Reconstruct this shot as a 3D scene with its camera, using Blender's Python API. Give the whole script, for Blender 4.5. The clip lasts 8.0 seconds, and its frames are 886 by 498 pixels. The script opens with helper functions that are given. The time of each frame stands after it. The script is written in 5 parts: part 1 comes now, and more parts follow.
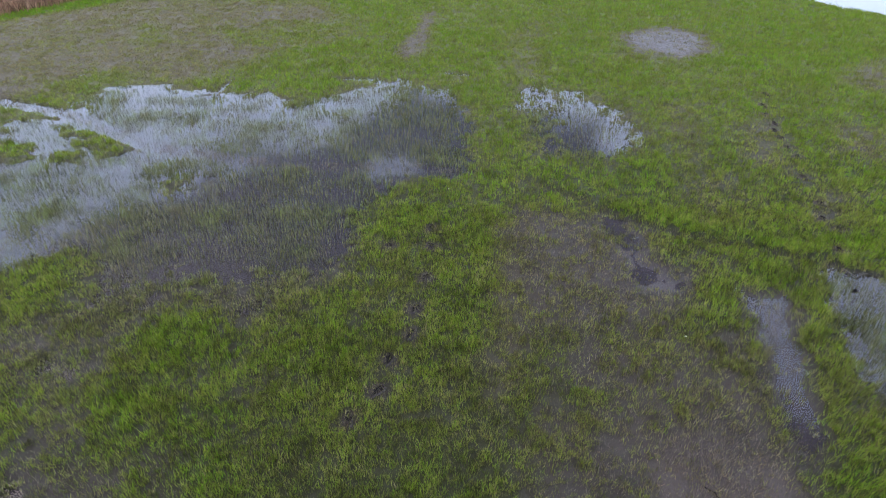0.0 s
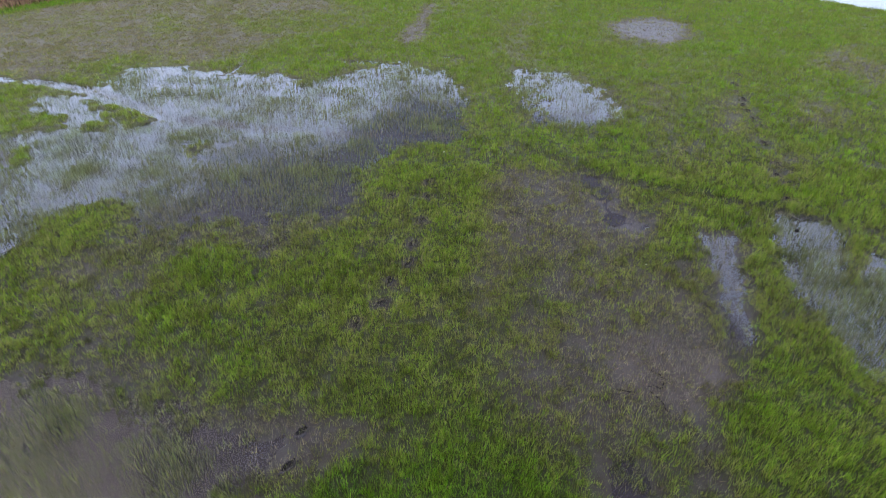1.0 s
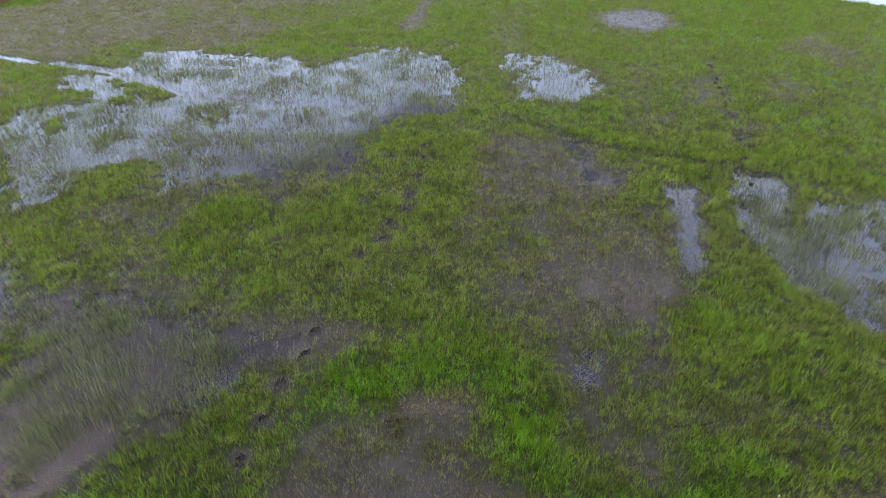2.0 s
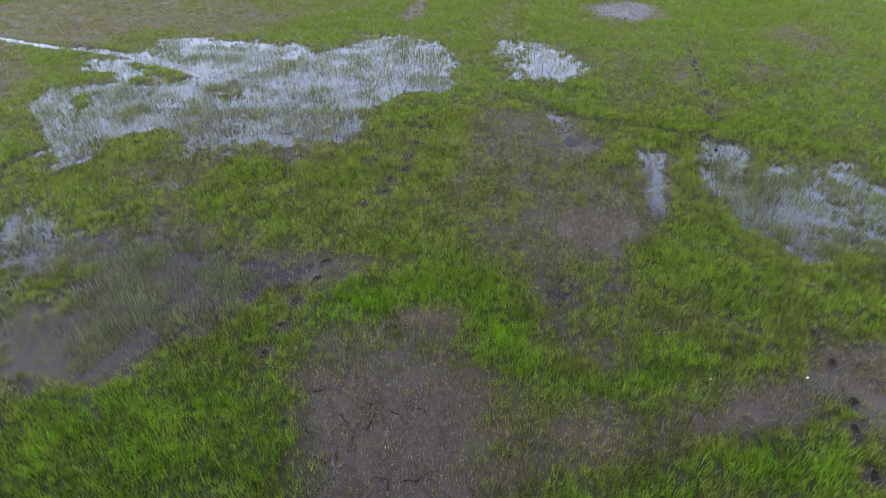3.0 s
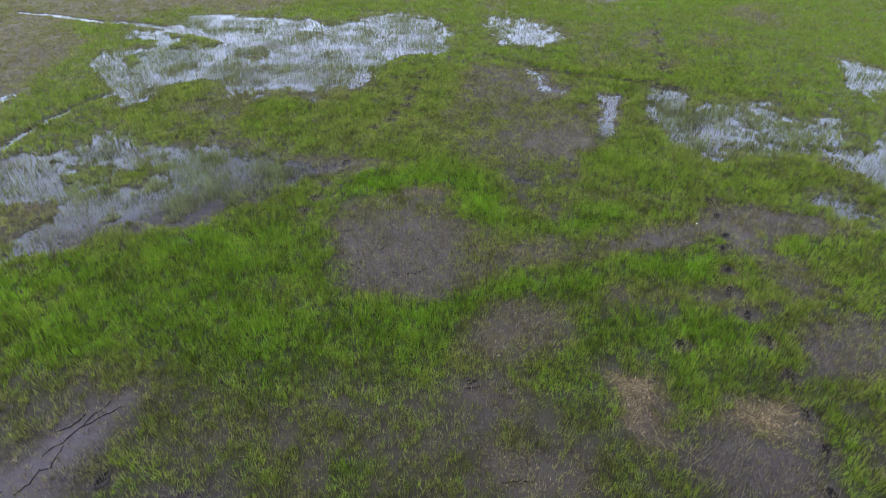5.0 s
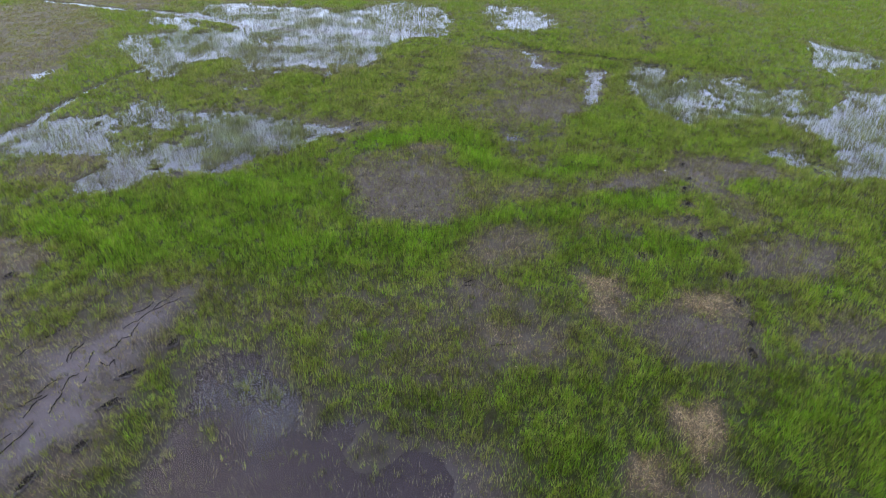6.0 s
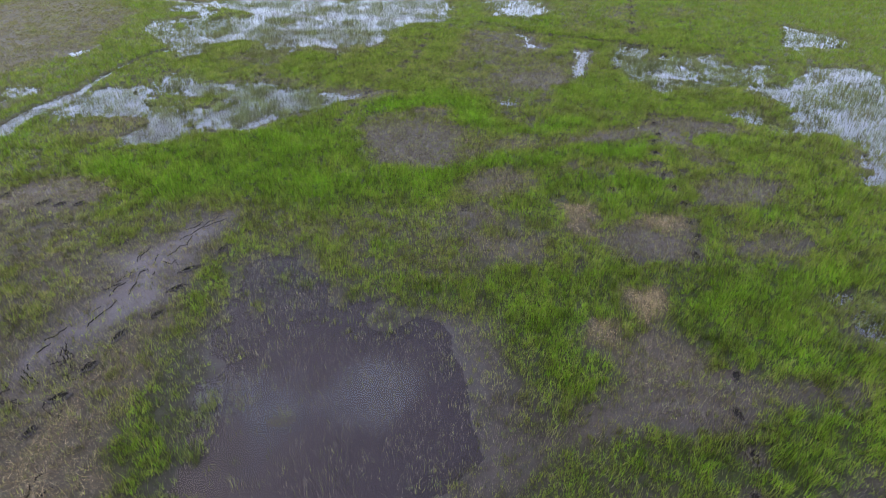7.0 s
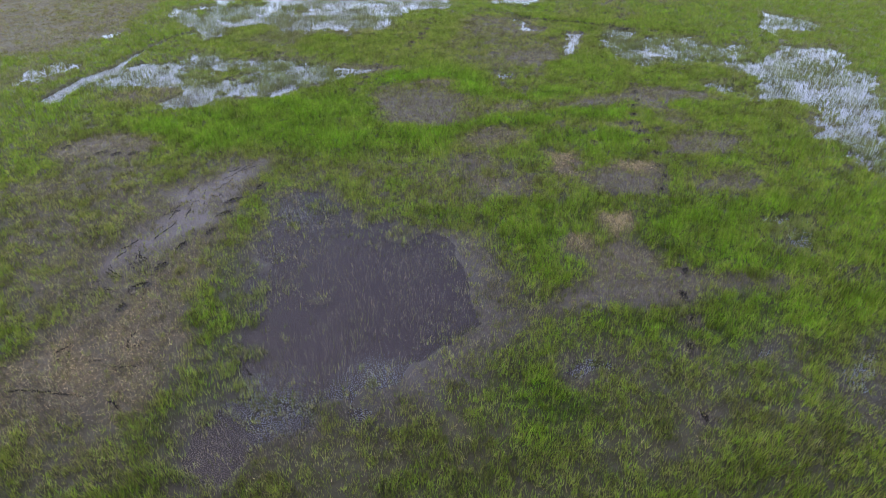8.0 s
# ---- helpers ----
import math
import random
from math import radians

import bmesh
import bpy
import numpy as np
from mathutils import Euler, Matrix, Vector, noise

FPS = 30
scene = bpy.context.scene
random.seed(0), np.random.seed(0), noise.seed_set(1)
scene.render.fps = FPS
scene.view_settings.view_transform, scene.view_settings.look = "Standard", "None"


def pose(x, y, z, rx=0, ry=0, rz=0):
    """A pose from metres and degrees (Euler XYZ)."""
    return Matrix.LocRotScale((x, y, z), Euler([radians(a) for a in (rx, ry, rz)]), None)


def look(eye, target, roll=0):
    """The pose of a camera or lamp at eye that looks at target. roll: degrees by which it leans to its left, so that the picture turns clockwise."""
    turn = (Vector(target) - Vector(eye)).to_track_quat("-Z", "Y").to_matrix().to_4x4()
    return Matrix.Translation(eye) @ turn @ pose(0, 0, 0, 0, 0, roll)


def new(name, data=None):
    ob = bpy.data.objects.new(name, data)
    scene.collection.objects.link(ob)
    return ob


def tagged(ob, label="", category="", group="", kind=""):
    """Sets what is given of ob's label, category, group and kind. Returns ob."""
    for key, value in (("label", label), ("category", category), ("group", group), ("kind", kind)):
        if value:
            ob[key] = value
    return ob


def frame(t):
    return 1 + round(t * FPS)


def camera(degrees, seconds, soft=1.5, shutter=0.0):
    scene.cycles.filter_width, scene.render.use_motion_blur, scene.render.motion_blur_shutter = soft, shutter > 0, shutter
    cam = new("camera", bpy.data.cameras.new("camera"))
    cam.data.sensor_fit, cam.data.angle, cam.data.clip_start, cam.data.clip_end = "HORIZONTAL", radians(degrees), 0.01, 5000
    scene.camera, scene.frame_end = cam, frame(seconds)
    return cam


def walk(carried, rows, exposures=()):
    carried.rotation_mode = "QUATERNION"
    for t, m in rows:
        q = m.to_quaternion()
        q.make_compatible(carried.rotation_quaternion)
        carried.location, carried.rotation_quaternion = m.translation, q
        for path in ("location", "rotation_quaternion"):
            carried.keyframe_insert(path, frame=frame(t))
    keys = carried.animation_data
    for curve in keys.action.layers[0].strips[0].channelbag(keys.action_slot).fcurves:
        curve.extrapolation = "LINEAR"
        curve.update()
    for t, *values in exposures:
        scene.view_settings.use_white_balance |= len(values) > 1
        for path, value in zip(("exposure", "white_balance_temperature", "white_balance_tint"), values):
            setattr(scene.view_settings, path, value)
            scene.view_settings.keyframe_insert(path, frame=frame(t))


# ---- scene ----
cam = camera(75.0, 8.0, soft=1.0)
PATH = [
    (0, (-0.426, 1.256, 6.434), (-0.463, 2.9, 5.296), -0.9),
    (0.5, (-0.347, 0.301, 6.371), (-0.385, 1.947, 5.236), -0.9),
    (1, (-0.274, -0.596, 6.314), (-0.313, 1.052, 5.183), -0.8),
    (1.5, (-0.193, -1.546, 6.238), (-0.232, 0.106, 5.11), -0.7),
    (3, (0.066, -4.202, 6.075), (0.024, -2.546, 4.955), -0.6),
    (3.5, (0.14, -5.14, 6.04), (0.098, -3.483, 4.92), -0.5),
    (4, (0.208, -6.034, 5.994), (0.167, -4.376, 4.876), -0.5),
    (4.5, (0.259, -7.066, 5.964), (0.219, -5.408, 4.848), -0.5),
    (6, (0.3, -10.257, 5.79), (0.259, -8.595, 4.678), -0.4),
    (6.5, (0.341, -11.394, 5.739), (0.298, -9.731, 4.628), -0.4),
    (7, (0.358, -12.545, 5.665), (0.313, -10.881, 4.557), -0.4),
    (7.5, (0.355, -13.627, 5.621), (0.309, -11.962, 4.514), -0.4),
    (8, (0.346, -14.775, 5.579), (0.297, -13.111, 4.47), -0.5),
]
walk(cam, [(t, look(eye, target, roll)) for t, eye, target, roll in PATH])

# ---- daylight: broken overcast, soft sun behind thin cloud ----
SUN_UP, SUN_ROUND, CLOUD = 50.0, 300.0, 20.0
world = bpy.data.worlds.new("sky")
scene.world = world
world.use_nodes = True
wn, wl = world.node_tree.nodes, world.node_tree.links
wn.clear()
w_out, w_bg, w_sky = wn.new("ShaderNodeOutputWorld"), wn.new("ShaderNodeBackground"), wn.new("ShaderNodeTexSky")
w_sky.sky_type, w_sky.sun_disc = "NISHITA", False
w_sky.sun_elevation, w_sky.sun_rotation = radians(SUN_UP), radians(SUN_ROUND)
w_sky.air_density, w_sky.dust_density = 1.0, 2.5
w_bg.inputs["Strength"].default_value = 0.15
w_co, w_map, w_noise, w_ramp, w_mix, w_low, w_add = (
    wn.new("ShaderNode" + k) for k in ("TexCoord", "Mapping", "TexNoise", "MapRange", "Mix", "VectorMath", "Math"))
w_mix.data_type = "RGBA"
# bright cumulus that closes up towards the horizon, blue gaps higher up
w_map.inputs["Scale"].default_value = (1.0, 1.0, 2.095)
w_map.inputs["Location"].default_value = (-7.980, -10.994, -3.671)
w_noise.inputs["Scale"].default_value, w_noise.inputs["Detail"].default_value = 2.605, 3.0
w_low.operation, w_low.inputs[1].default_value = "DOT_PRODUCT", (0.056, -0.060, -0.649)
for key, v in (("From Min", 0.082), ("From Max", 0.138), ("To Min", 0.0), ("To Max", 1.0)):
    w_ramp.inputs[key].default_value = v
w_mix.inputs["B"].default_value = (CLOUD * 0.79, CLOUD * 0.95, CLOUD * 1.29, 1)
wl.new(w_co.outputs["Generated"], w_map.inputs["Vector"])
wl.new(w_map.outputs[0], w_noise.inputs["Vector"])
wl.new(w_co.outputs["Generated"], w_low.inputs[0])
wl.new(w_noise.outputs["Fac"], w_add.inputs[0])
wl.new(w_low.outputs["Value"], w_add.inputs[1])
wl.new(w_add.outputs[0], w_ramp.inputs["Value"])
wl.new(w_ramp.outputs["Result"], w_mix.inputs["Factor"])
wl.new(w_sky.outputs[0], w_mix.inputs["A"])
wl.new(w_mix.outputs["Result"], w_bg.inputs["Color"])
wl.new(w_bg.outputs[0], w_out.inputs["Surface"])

sun = new("sun", bpy.data.lights.new("sun", "SUN"))
sun.data.energy, sun.data.angle, sun.data.color = 2.3, radians(6), (1.0, 0.96, 0.9)
sa, se = radians(SUN_ROUND), radians(SUN_UP)
sun.matrix_world = look((30 * math.sin(sa) * math.cos(se), 30 * math.cos(sa) * math.cos(se), 30 * math.sin(se)), (0, 0, 0))
scene.view_settings.exposure = 0.20


# ---- materials ----
def nodes_of(name):
    mat = bpy.data.materials.new(name)
    mat.use_nodes = True
    nt = mat.node_tree
    return mat, nt.nodes, nt.links, nt.nodes["Principled BSDF"]


def mixed(n, l, fac, a, b):
    """A colour mix; each of fac, a, b is a socket or a value."""
    m = n.new("ShaderNodeMix")
    m.data_type = "RGBA"
    for key, v in (("Factor", fac), ("A", a), ("B", b)):
        if hasattr(v, "is_linked"):
            l.new(v, m.inputs[key])
        else:
            m.inputs[key].default_value = v if key == "Factor" else (*v, 1)
    return m.outputs["Result"]


def noise_of(n, l, co, scale, detail=4.0, rough=0.55):
    t = n.new("ShaderNodeTexNoise")
    t.inputs["Scale"].default_value, t.inputs["Detail"].default_value, t.inputs["Roughness"].default_value = scale, detail, rough
    l.new(co, t.inputs["Vector"])
    return t.outputs["Fac"]


def ranged(n, l, v, lo, hi, a=0.0, b=1.0):
    r = n.new("ShaderNodeMapRange")
    for key, x in (("From Min", lo), ("From Max", hi), ("To Min", a), ("To Max", b)):
        r.inputs[key].default_value = x
    l.new(v, r.inputs["Value"])
    return r.outputs["Result"]


def ground_material():
    mat, n, l, p = nodes_of("marsh_soil")
    co = n.new("ShaderNodeTexCoord").outputs["Object"]
    at = n.new("ShaderNodeAttribute")
    at.attribute_name = "soil"
    sep = n.new("ShaderNodeSeparateColor")
    l.new(at.outputs["Color"], sep.inputs[0])
    mud, straw, lush = sep.outputs
    big, fine, mid = noise_of(n, l, co, 0.9), noise_of(n, l, co, 30.0, 6.0, 0.8), noise_of(n, l, co, 7.0, 5.0)
    # thatch and green floor near-black: shade between the blades is in these colours
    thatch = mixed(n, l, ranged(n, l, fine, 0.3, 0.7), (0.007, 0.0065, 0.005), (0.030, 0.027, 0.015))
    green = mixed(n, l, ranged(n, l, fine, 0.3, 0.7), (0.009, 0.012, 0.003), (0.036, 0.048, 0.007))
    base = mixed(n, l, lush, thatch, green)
    clay = mixed(n, l, ranged(n, l, mid, 0.35, 0.65), (0.0270, 0.0188, 0.0205), (0.0500, 0.0362, 0.0385))
    clay = mixed(n, l, ranged(n, l, big, 0.42, 0.62, 0, 0.7), clay, (0.0560, 0.0380, 0.0385))
    clay = mixed(n, l, ranged(n, l, fine, 0.5, 0.6, 0, 0.75), clay, (0.0190, 0.0140, 0.0135))
    clay = mixed(n, l, ranged(n, l, fine, 0.44, 0.36, 0, 0.6), clay, (0.0960, 0.0730, 0.0660))
    damp = n.new("ShaderNodeAttribute")
    damp.attribute_name = "damp"
    soaked = mixed(n, l, ranged(n, l, mid, 0.35, 0.65), (0.011, 0.009, 0.0105), (0.025, 0.020, 0.0225))
    clay = mixed(n, l, damp.outputs["Fac"], clay, soaked)
    # lavender silt; on cracked strip and puddle the sky's sheen is painted in too
    silt_sheen = n.new("ShaderNodeAttribute")
    silt_sheen.attribute_name = "silt_sheen"
    ooze_sheen = mixed(n, l, ranged(n, l, mid, 0.35, 0.65), (0.052, 0.041, 0.050), (0.080, 0.063, 0.075))
    clay = mixed(n, l, ranged(n, l, silt_sheen.outputs["Fac"], 0, 1, 0, 0.85), clay, ooze_sheen)
    base = mixed(n, l, mud, base, clay)
    dry = mixed(n, l, ranged(n, l, fine, 0.35, 0.65), (0.050, 0.036, 0.022), (0.140, 0.104, 0.062))
    base = mixed(n, l, straw, base, dry)
    # far off, plain turf colour without that darkening
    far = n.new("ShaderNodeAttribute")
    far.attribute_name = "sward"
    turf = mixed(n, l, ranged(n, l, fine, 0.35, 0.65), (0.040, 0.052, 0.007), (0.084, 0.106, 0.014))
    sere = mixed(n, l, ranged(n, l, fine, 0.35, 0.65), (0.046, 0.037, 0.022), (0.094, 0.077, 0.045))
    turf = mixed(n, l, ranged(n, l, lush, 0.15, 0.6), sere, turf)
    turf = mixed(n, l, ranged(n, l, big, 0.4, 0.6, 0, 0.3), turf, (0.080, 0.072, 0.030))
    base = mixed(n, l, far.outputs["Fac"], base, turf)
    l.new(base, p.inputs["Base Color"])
    p.inputs["Specular IOR Level"].default_value = 0.35
    wet = ranged(n, l, mud, 0.5, 1.0, 0.9, 0.55)
    r = n.new("ShaderNodeMath")
    r.operation = "MULTIPLY"
    l.new(wet, r.inputs[0])
    l.new(ranged(n, l, mid, 0.35, 0.65, 0.75, 1.15), r.inputs[1])
    l.new(r.outputs[0], p.inputs["Roughness"])
    bump = n.new("ShaderNodeBump")
    bump.inputs["Strength"].default_value, bump.inputs["Distance"].default_value = 0.9, 0.03
    l.new(fine, bump.inputs["Height"])
    l.new(bump.outputs[0], p.inputs["Normal"])
    return mat


def water_material():
    """Shallow turbid water: silt hangs in it, and its surface mirrors the sky."""
    mat, n, l, p = nodes_of("marsh_water")
    n.remove(p)
    out = n["Material Output"]
    clear, silt, gloss, fr = (n.new("ShaderNode" + k) for k in ("BsdfTransparent", "BsdfDiffuse", "BsdfGlossy", "Fresnel"))
    body, top = n.new("ShaderNodeMixShader"), n.new("ShaderNodeMixShader")
    clear.inputs["Color"].default_value = (0.80, 0.78, 0.78, 1)
    silt.inputs["Color"].default_value = (0.060, 0.049, 0.062, 1)
    gloss.inputs["Roughness"].default_value = 0.06
    fr.inputs["IOR"].default_value = 1.33
    body.inputs[0].default_value = 0.36
    co = n.new("ShaderNodeTexCoord").outputs["Object"]
    bump = n.new("ShaderNodeBump")
    bump.inputs["Strength"].default_value, bump.inputs["Distance"].default_value = 0.05, 0.01
    l.new(noise_of(n, l, co, 9.0, 2.0), bump.inputs["Height"])
    l.new(bump.outputs[0], gloss.inputs["Normal"])
    l.new(clear.outputs[0], body.inputs[1])
    l.new(silt.outputs[0], body.inputs[2])
    l.new(fr.outputs[0], top.inputs[0])
    l.new(body.outputs[0], top.inputs[1])
    l.new(gloss.outputs[0], top.inputs[2])
    l.new(top.outputs[0], out.inputs["Surface"])
    return mat


def blade_material(name, dull, olive, fresh, glaucous):
    """Leaf colour from withered over olive to fresh green, by the blade's own freshness."""
    mat, n, l, p = nodes_of(name)
    at = n.new("ShaderNodeAttribute")
    at.attribute_name = "leaf"
    sep = n.new("ShaderNodeSeparateColor")
    l.new(at.outputs["Color"], sep.inputs[0])
    low = mixed(n, l, ranged(n, l, sep.outputs[0], 0.0, 0.5), dull, olive)
    col = mixed(n, l, ranged(n, l, sep.outputs[0], 0.5, 1.0), low, fresh)
    col = mixed(n, l, sep.outputs[2], col, glaucous)
    hsv = n.new("ShaderNodeHueSaturation")
    l.new(col, hsv.inputs["Color"])
    l.new(ranged(n, l, sep.outputs[1], 0, 1, 0.2, 1.8), hsv.inputs["Value"])
    l.new(hsv.outputs[0], p.inputs["Base Color"])
    p.inputs["Roughness"].default_value = 0.48
    p.inputs["Specular IOR Level"].default_value = 0.19
    tr, mix = n.new("ShaderNodeBsdfTranslucent"), n.new("ShaderNodeMixShader")
    l.new(hsv.outputs[0], tr.inputs["Color"])
    mix.inputs[0].default_value = 0.35
    l.new(p.outputs[0], mix.inputs[1])
    l.new(tr.outputs[0], mix.inputs[2])
    l.new(mix.outputs[0], n["Material Output"].inputs["Surface"])
    return mat


def speckled(name, a, b, scale, rough, bumpy=0.4):
    mat, n, l, p = nodes_of(name)
    co = n.new("ShaderNodeTexCoord").outputs["Object"]
    f = noise_of(n, l, co, scale, 5.0)
    l.new(mixed(n, l, ranged(n, l, f, 0.35, 0.65), a, b), p.inputs["Base Color"])
    p.inputs["Roughness"].default_value, p.inputs["Specular IOR Level"].default_value = rough, 0.5 if rough < 0.7 else 0.12
    bump = n.new("ShaderNodeBump")
    bump.inputs["Strength"].default_value, bump.inputs["Distance"].default_value = bumpy, 0.01
    l.new(f, bump.inputs["Height"])
    l.new(bump.outputs[0], p.inputs["Normal"])
    return mat


SOIL, WATER = ground_material(), water_material()
GRASS = blade_material("grass_blade", (0.185, 0.145, 0.08), (0.162, 0.190, 0.026), (0.120, 0.248, 0.009), (0.110, 0.128, 0.072))
STRAW = blade_material("straw_stalk", (0.17, 0.11, 0.06), (0.29, 0.21, 0.12), (0.42, 0.33, 0.20), (0.2, 0.18, 0.14))
STUBBLE = blade_material("withered_stalk", (0.085, 0.068, 0.062), (0.19, 0.155, 0.13), (0.22, 0.235, 0.08), (0.2, 0.18, 0.14))
REED = blade_material("dead_reed", (0.17, 0.09, 0.055), (0.24, 0.14, 0.09), (0.30, 0.19, 0.12), (0.2, 0.18, 0.14))
WET_MUD = speckled("wet_black_mud", (0.006, 0.005, 0.005), (0.016, 0.013, 0.013), 30, 0.8)
# damp mud of the cracks, with the shade of their depth in the colour
SHADED_CRACK_MUD = speckled("damp_shaded_crack_mud", (0.006, 0.005, 0.005), (0.014, 0.012, 0.012), 40, 0.9)
RIM_MUD = speckled("trodden_mud", (0.03, 0.025, 0.024), (0.075, 0.062, 0.062), 25, 0.8)
BARK = speckled("wet_bark", (0.02, 0.016, 0.013), (0.06, 0.05, 0.042), 40, 0.6)
SHELL = speckled("bleached_shell", (0.68, 0.66, 0.6), (0.8, 0.78, 0.74), 60, 0.4)


# ---- the marsh: what grows and what lies wet, over the plan ----
STEP = 0.12
X0, X1, Y0, Y1 = -27.0, 27.0, -14.0, 40.0
inner_x, inner_y = np.arange(X0, X1 + 1e-6, STEP), np.arange(Y0, Y1 + 1e-6, STEP)
reach = np.cumsum(0.25 * 1.62 ** np.arange(1, 18))
XS = np.concatenate([X0 - reach[::-1], inner_x, X1 + reach])
YS = np.concatenate([Y0 - reach[::-1], inner_y, Y1 + reach])
GX, GY = np.meshgrid(XS, YS)


def lattice(ix, iy, seed):
    h = (ix.astype(np.int64) * 374761393 + iy.astype(np.int64) * 668265263 + seed * 1442695041) & 0xFFFFFFFF
    h = ((h ^ (h >> 13)) * 1274126177) & 0xFFFFFFFF
    return ((h ^ (h >> 16)) & 0xFFFF) / 65535.0


def grain(x, y, size, seed, octaves=3):
    """Smooth noise from -1 to 1; size: metres of its largest lumps."""
    total, weight, amp = 0.0, 0.0, 1.0
    for o in range(octaves):
        u, v = x / size * 2**o, y / size * 2**o
        iu, iv = np.floor(u), np.floor(v)
        fu, fv = u - iu, v - iv
        fu, fv = fu * fu * (3 - 2 * fu), fv * fv * (3 - 2 * fv)
        a, b = lattice(iu, iv, seed + o), lattice(iu + 1, iv, seed + o)
        c, d = lattice(iu, iv + 1, seed + o), lattice(iu + 1, iv + 1, seed + o)
        total = total + amp * ((a * (1 - fu) + b * fu) * (1 - fv) + (c * (1 - fu) + d * fu) * fv)
        weight, amp = weight + amp, amp * 0.55
    return 2 * total / weight - 1


WX = GX + 0.26 * grain(GX, GY, 1.1, 11) + 0.17 * grain(GX, GY, 0.38, 12)
WY = GY + 0.26 * grain(GX, GY, 1.1, 21) + 0.17 * grain(GX, GY, 0.38, 22)
patchy, fleck = grain(GX, GY, 2.2, 31), grain(GX, GY, 0.5, 41)
growth = np.full(GX.shape, 0.86)
fresh = np.full(GX.shape, 0.61)
depth = np.full(GX.shape, -0.035)
dead = np.full(GX.shape, 0.05)
bare = np.full(GX.shape, 0.25)


def settle(mask, box, g, f, w, s, m):
    """Blend the marsh inside a mask towards growth g, freshness f, water depth w, dead straw s (below zero: scoured
    clean, with pale silt and painted sheen) and bare mud m.
    """
    for field, v in ((growth, g), (fresh, f), (depth, w if w > 0 else w - 0.03), (dead, s), (bare, m)):
        field[box] += mask * (v - field[box])


def boxed(pts, pad):
    xs, ys = [q[0] for q in pts], [q[1] for q in pts]
    i0, i1 = np.searchsorted(XS, (min(xs) - pad, max(xs) + pad))
    j0, j1 = np.searchsorted(YS, (min(ys) - pad, max(ys) + pad))
    return slice(j0, j1), slice(i0, i1)


def edge_distance(x, y, a, b):
    dx, dy = b[0] - a[0], b[1] - a[1]
    t = np.clip(((x - a[0]) * dx + (y - a[1]) * dy) / (dx * dx + dy * dy + 1e-9), 0, 1)
    return np.hypot(x - a[0] - t * dx, y - a[1] - t * dy)


def zone(g, f, w, s, m, soft, pts):
    """A patch of the marsh within an outline, which frays by soft metres."""
    box = boxed(pts, soft + 0.7)
    x, y = WX[box], WY[box]
    near, inside = np.full(x.shape, 1e9), np.zeros(x.shape, bool)
    for a, b in zip(pts, pts[1:] + pts[:1]):
        near = np.minimum(near, edge_distance(x, y, a, b))
        if a[1] != b[1]:
            inside ^= ((a[1] > y) != (b[1] > y)) & (x < (b[0] - a[0]) * (y - a[1]) / (b[1] - a[1]) + a[0])
    d = np.where(inside, near, -near) + 0.5 * soft * fleck[box]
    settle(np.clip(d / (2 * soft) + 0.5, 0, 1), box, g, f, w, s, m)


def run(g, f, w, s, m, soft, half, pts):
    """A narrow strip of the marsh, half its width to each side of a line."""
    box = boxed(pts, soft + half + 0.7)
    x, y = 0.6 * GX[box] + 0.4 * WX[box], 0.6 * GY[box] + 0.4 * WY[box]
    near = np.full(x.shape, 1e9)
    for a, b in zip(pts, pts[1:]):
        near = np.minimum(near, edge_distance(x, y, a, b))
    settle(np.clip((half - near) / (2 * soft) + 0.5, 0, 1), box, g, f, w, s, m)


# far
# far
# far
# far
# far
# far
# far
# far
# far
# far
# far
# far
# far
zone(0.95, 0.64, 0, 0.02, 0.1, 0.675, [(0.1, 21.2), (2.4, 33), (21, 32.1), (7.5, 9.9), (5.1, 10.9), (4.2, 11.3), (3.2, 12), (2.1, 12.9), (1.3, 13.7), (0.6, 15.6)])  # green meadow beyond the ditch
zone(0.9, 0.62, 0, 0.04, 0.15, 1.0935, [(-8.2, 25.9), (-6.7, 33.5), (2.4, 33), (1.5, 21.2), (0.1, 20.1), (-2.5, 21.9), (-4.6, 22.5)])  # green meadow behind the pools
zone(0.75, 0.2, 0, 0.12, 0.2, 0.81, [(-21.8, 29.5), (-21.3, 31.3), (-20.9, 34.2), (-7.6, 33.5), (-5.1, 28.6), (-5.4, 25.8), (-7.6, 24.2), (-8.4, 21.5), (-10, 20.3), (-13, 21.6), (-14.3, 20.4), (-14.9, 18.9)])  # brown meadow
zone(0.82, 0.45, 0, 0.05, 0.1, 0.54, [(-10.7, 26.9), (-9, 28.8), (-4.7, 29.7), (-4.3, 26.6), (-6.8, 24.6), (-8.9, 25)])  # greener tongue in the brown meadow
zone(0.8, 0.42, 0, 0.05, 0.1, 0.54, [(-15.4, 26.8), (-14, 29), (-12.1, 25.6), (-13.5, 24.4)])  # greener patch in the brown meadow
zone(0.5, 0.15, 0, 0.12, 0.6, 0.54, [(-17.8, 23.4), (-16.5, 23.4), (-14.5, 21), (-14.2, 19.6), (-15.1, 19.2)])  # meadow mud
zone(0.55, 0.15, 0, 0.12, 0.6, 0.405, [(-10.3, 24.9), (-8.7, 25), (-8, 23.5), (-9.5, 23.2)])  # meadow mud
zone(0.85, 0.5, 0, 0.02, 0.1, 0.405, [(-13.5, 19.3), (-13, 19.8), (-11.7, 19.2), (-11, 18.1), (-11.6, 17.9), (-12.8, 18.5)])  # green behind the channel
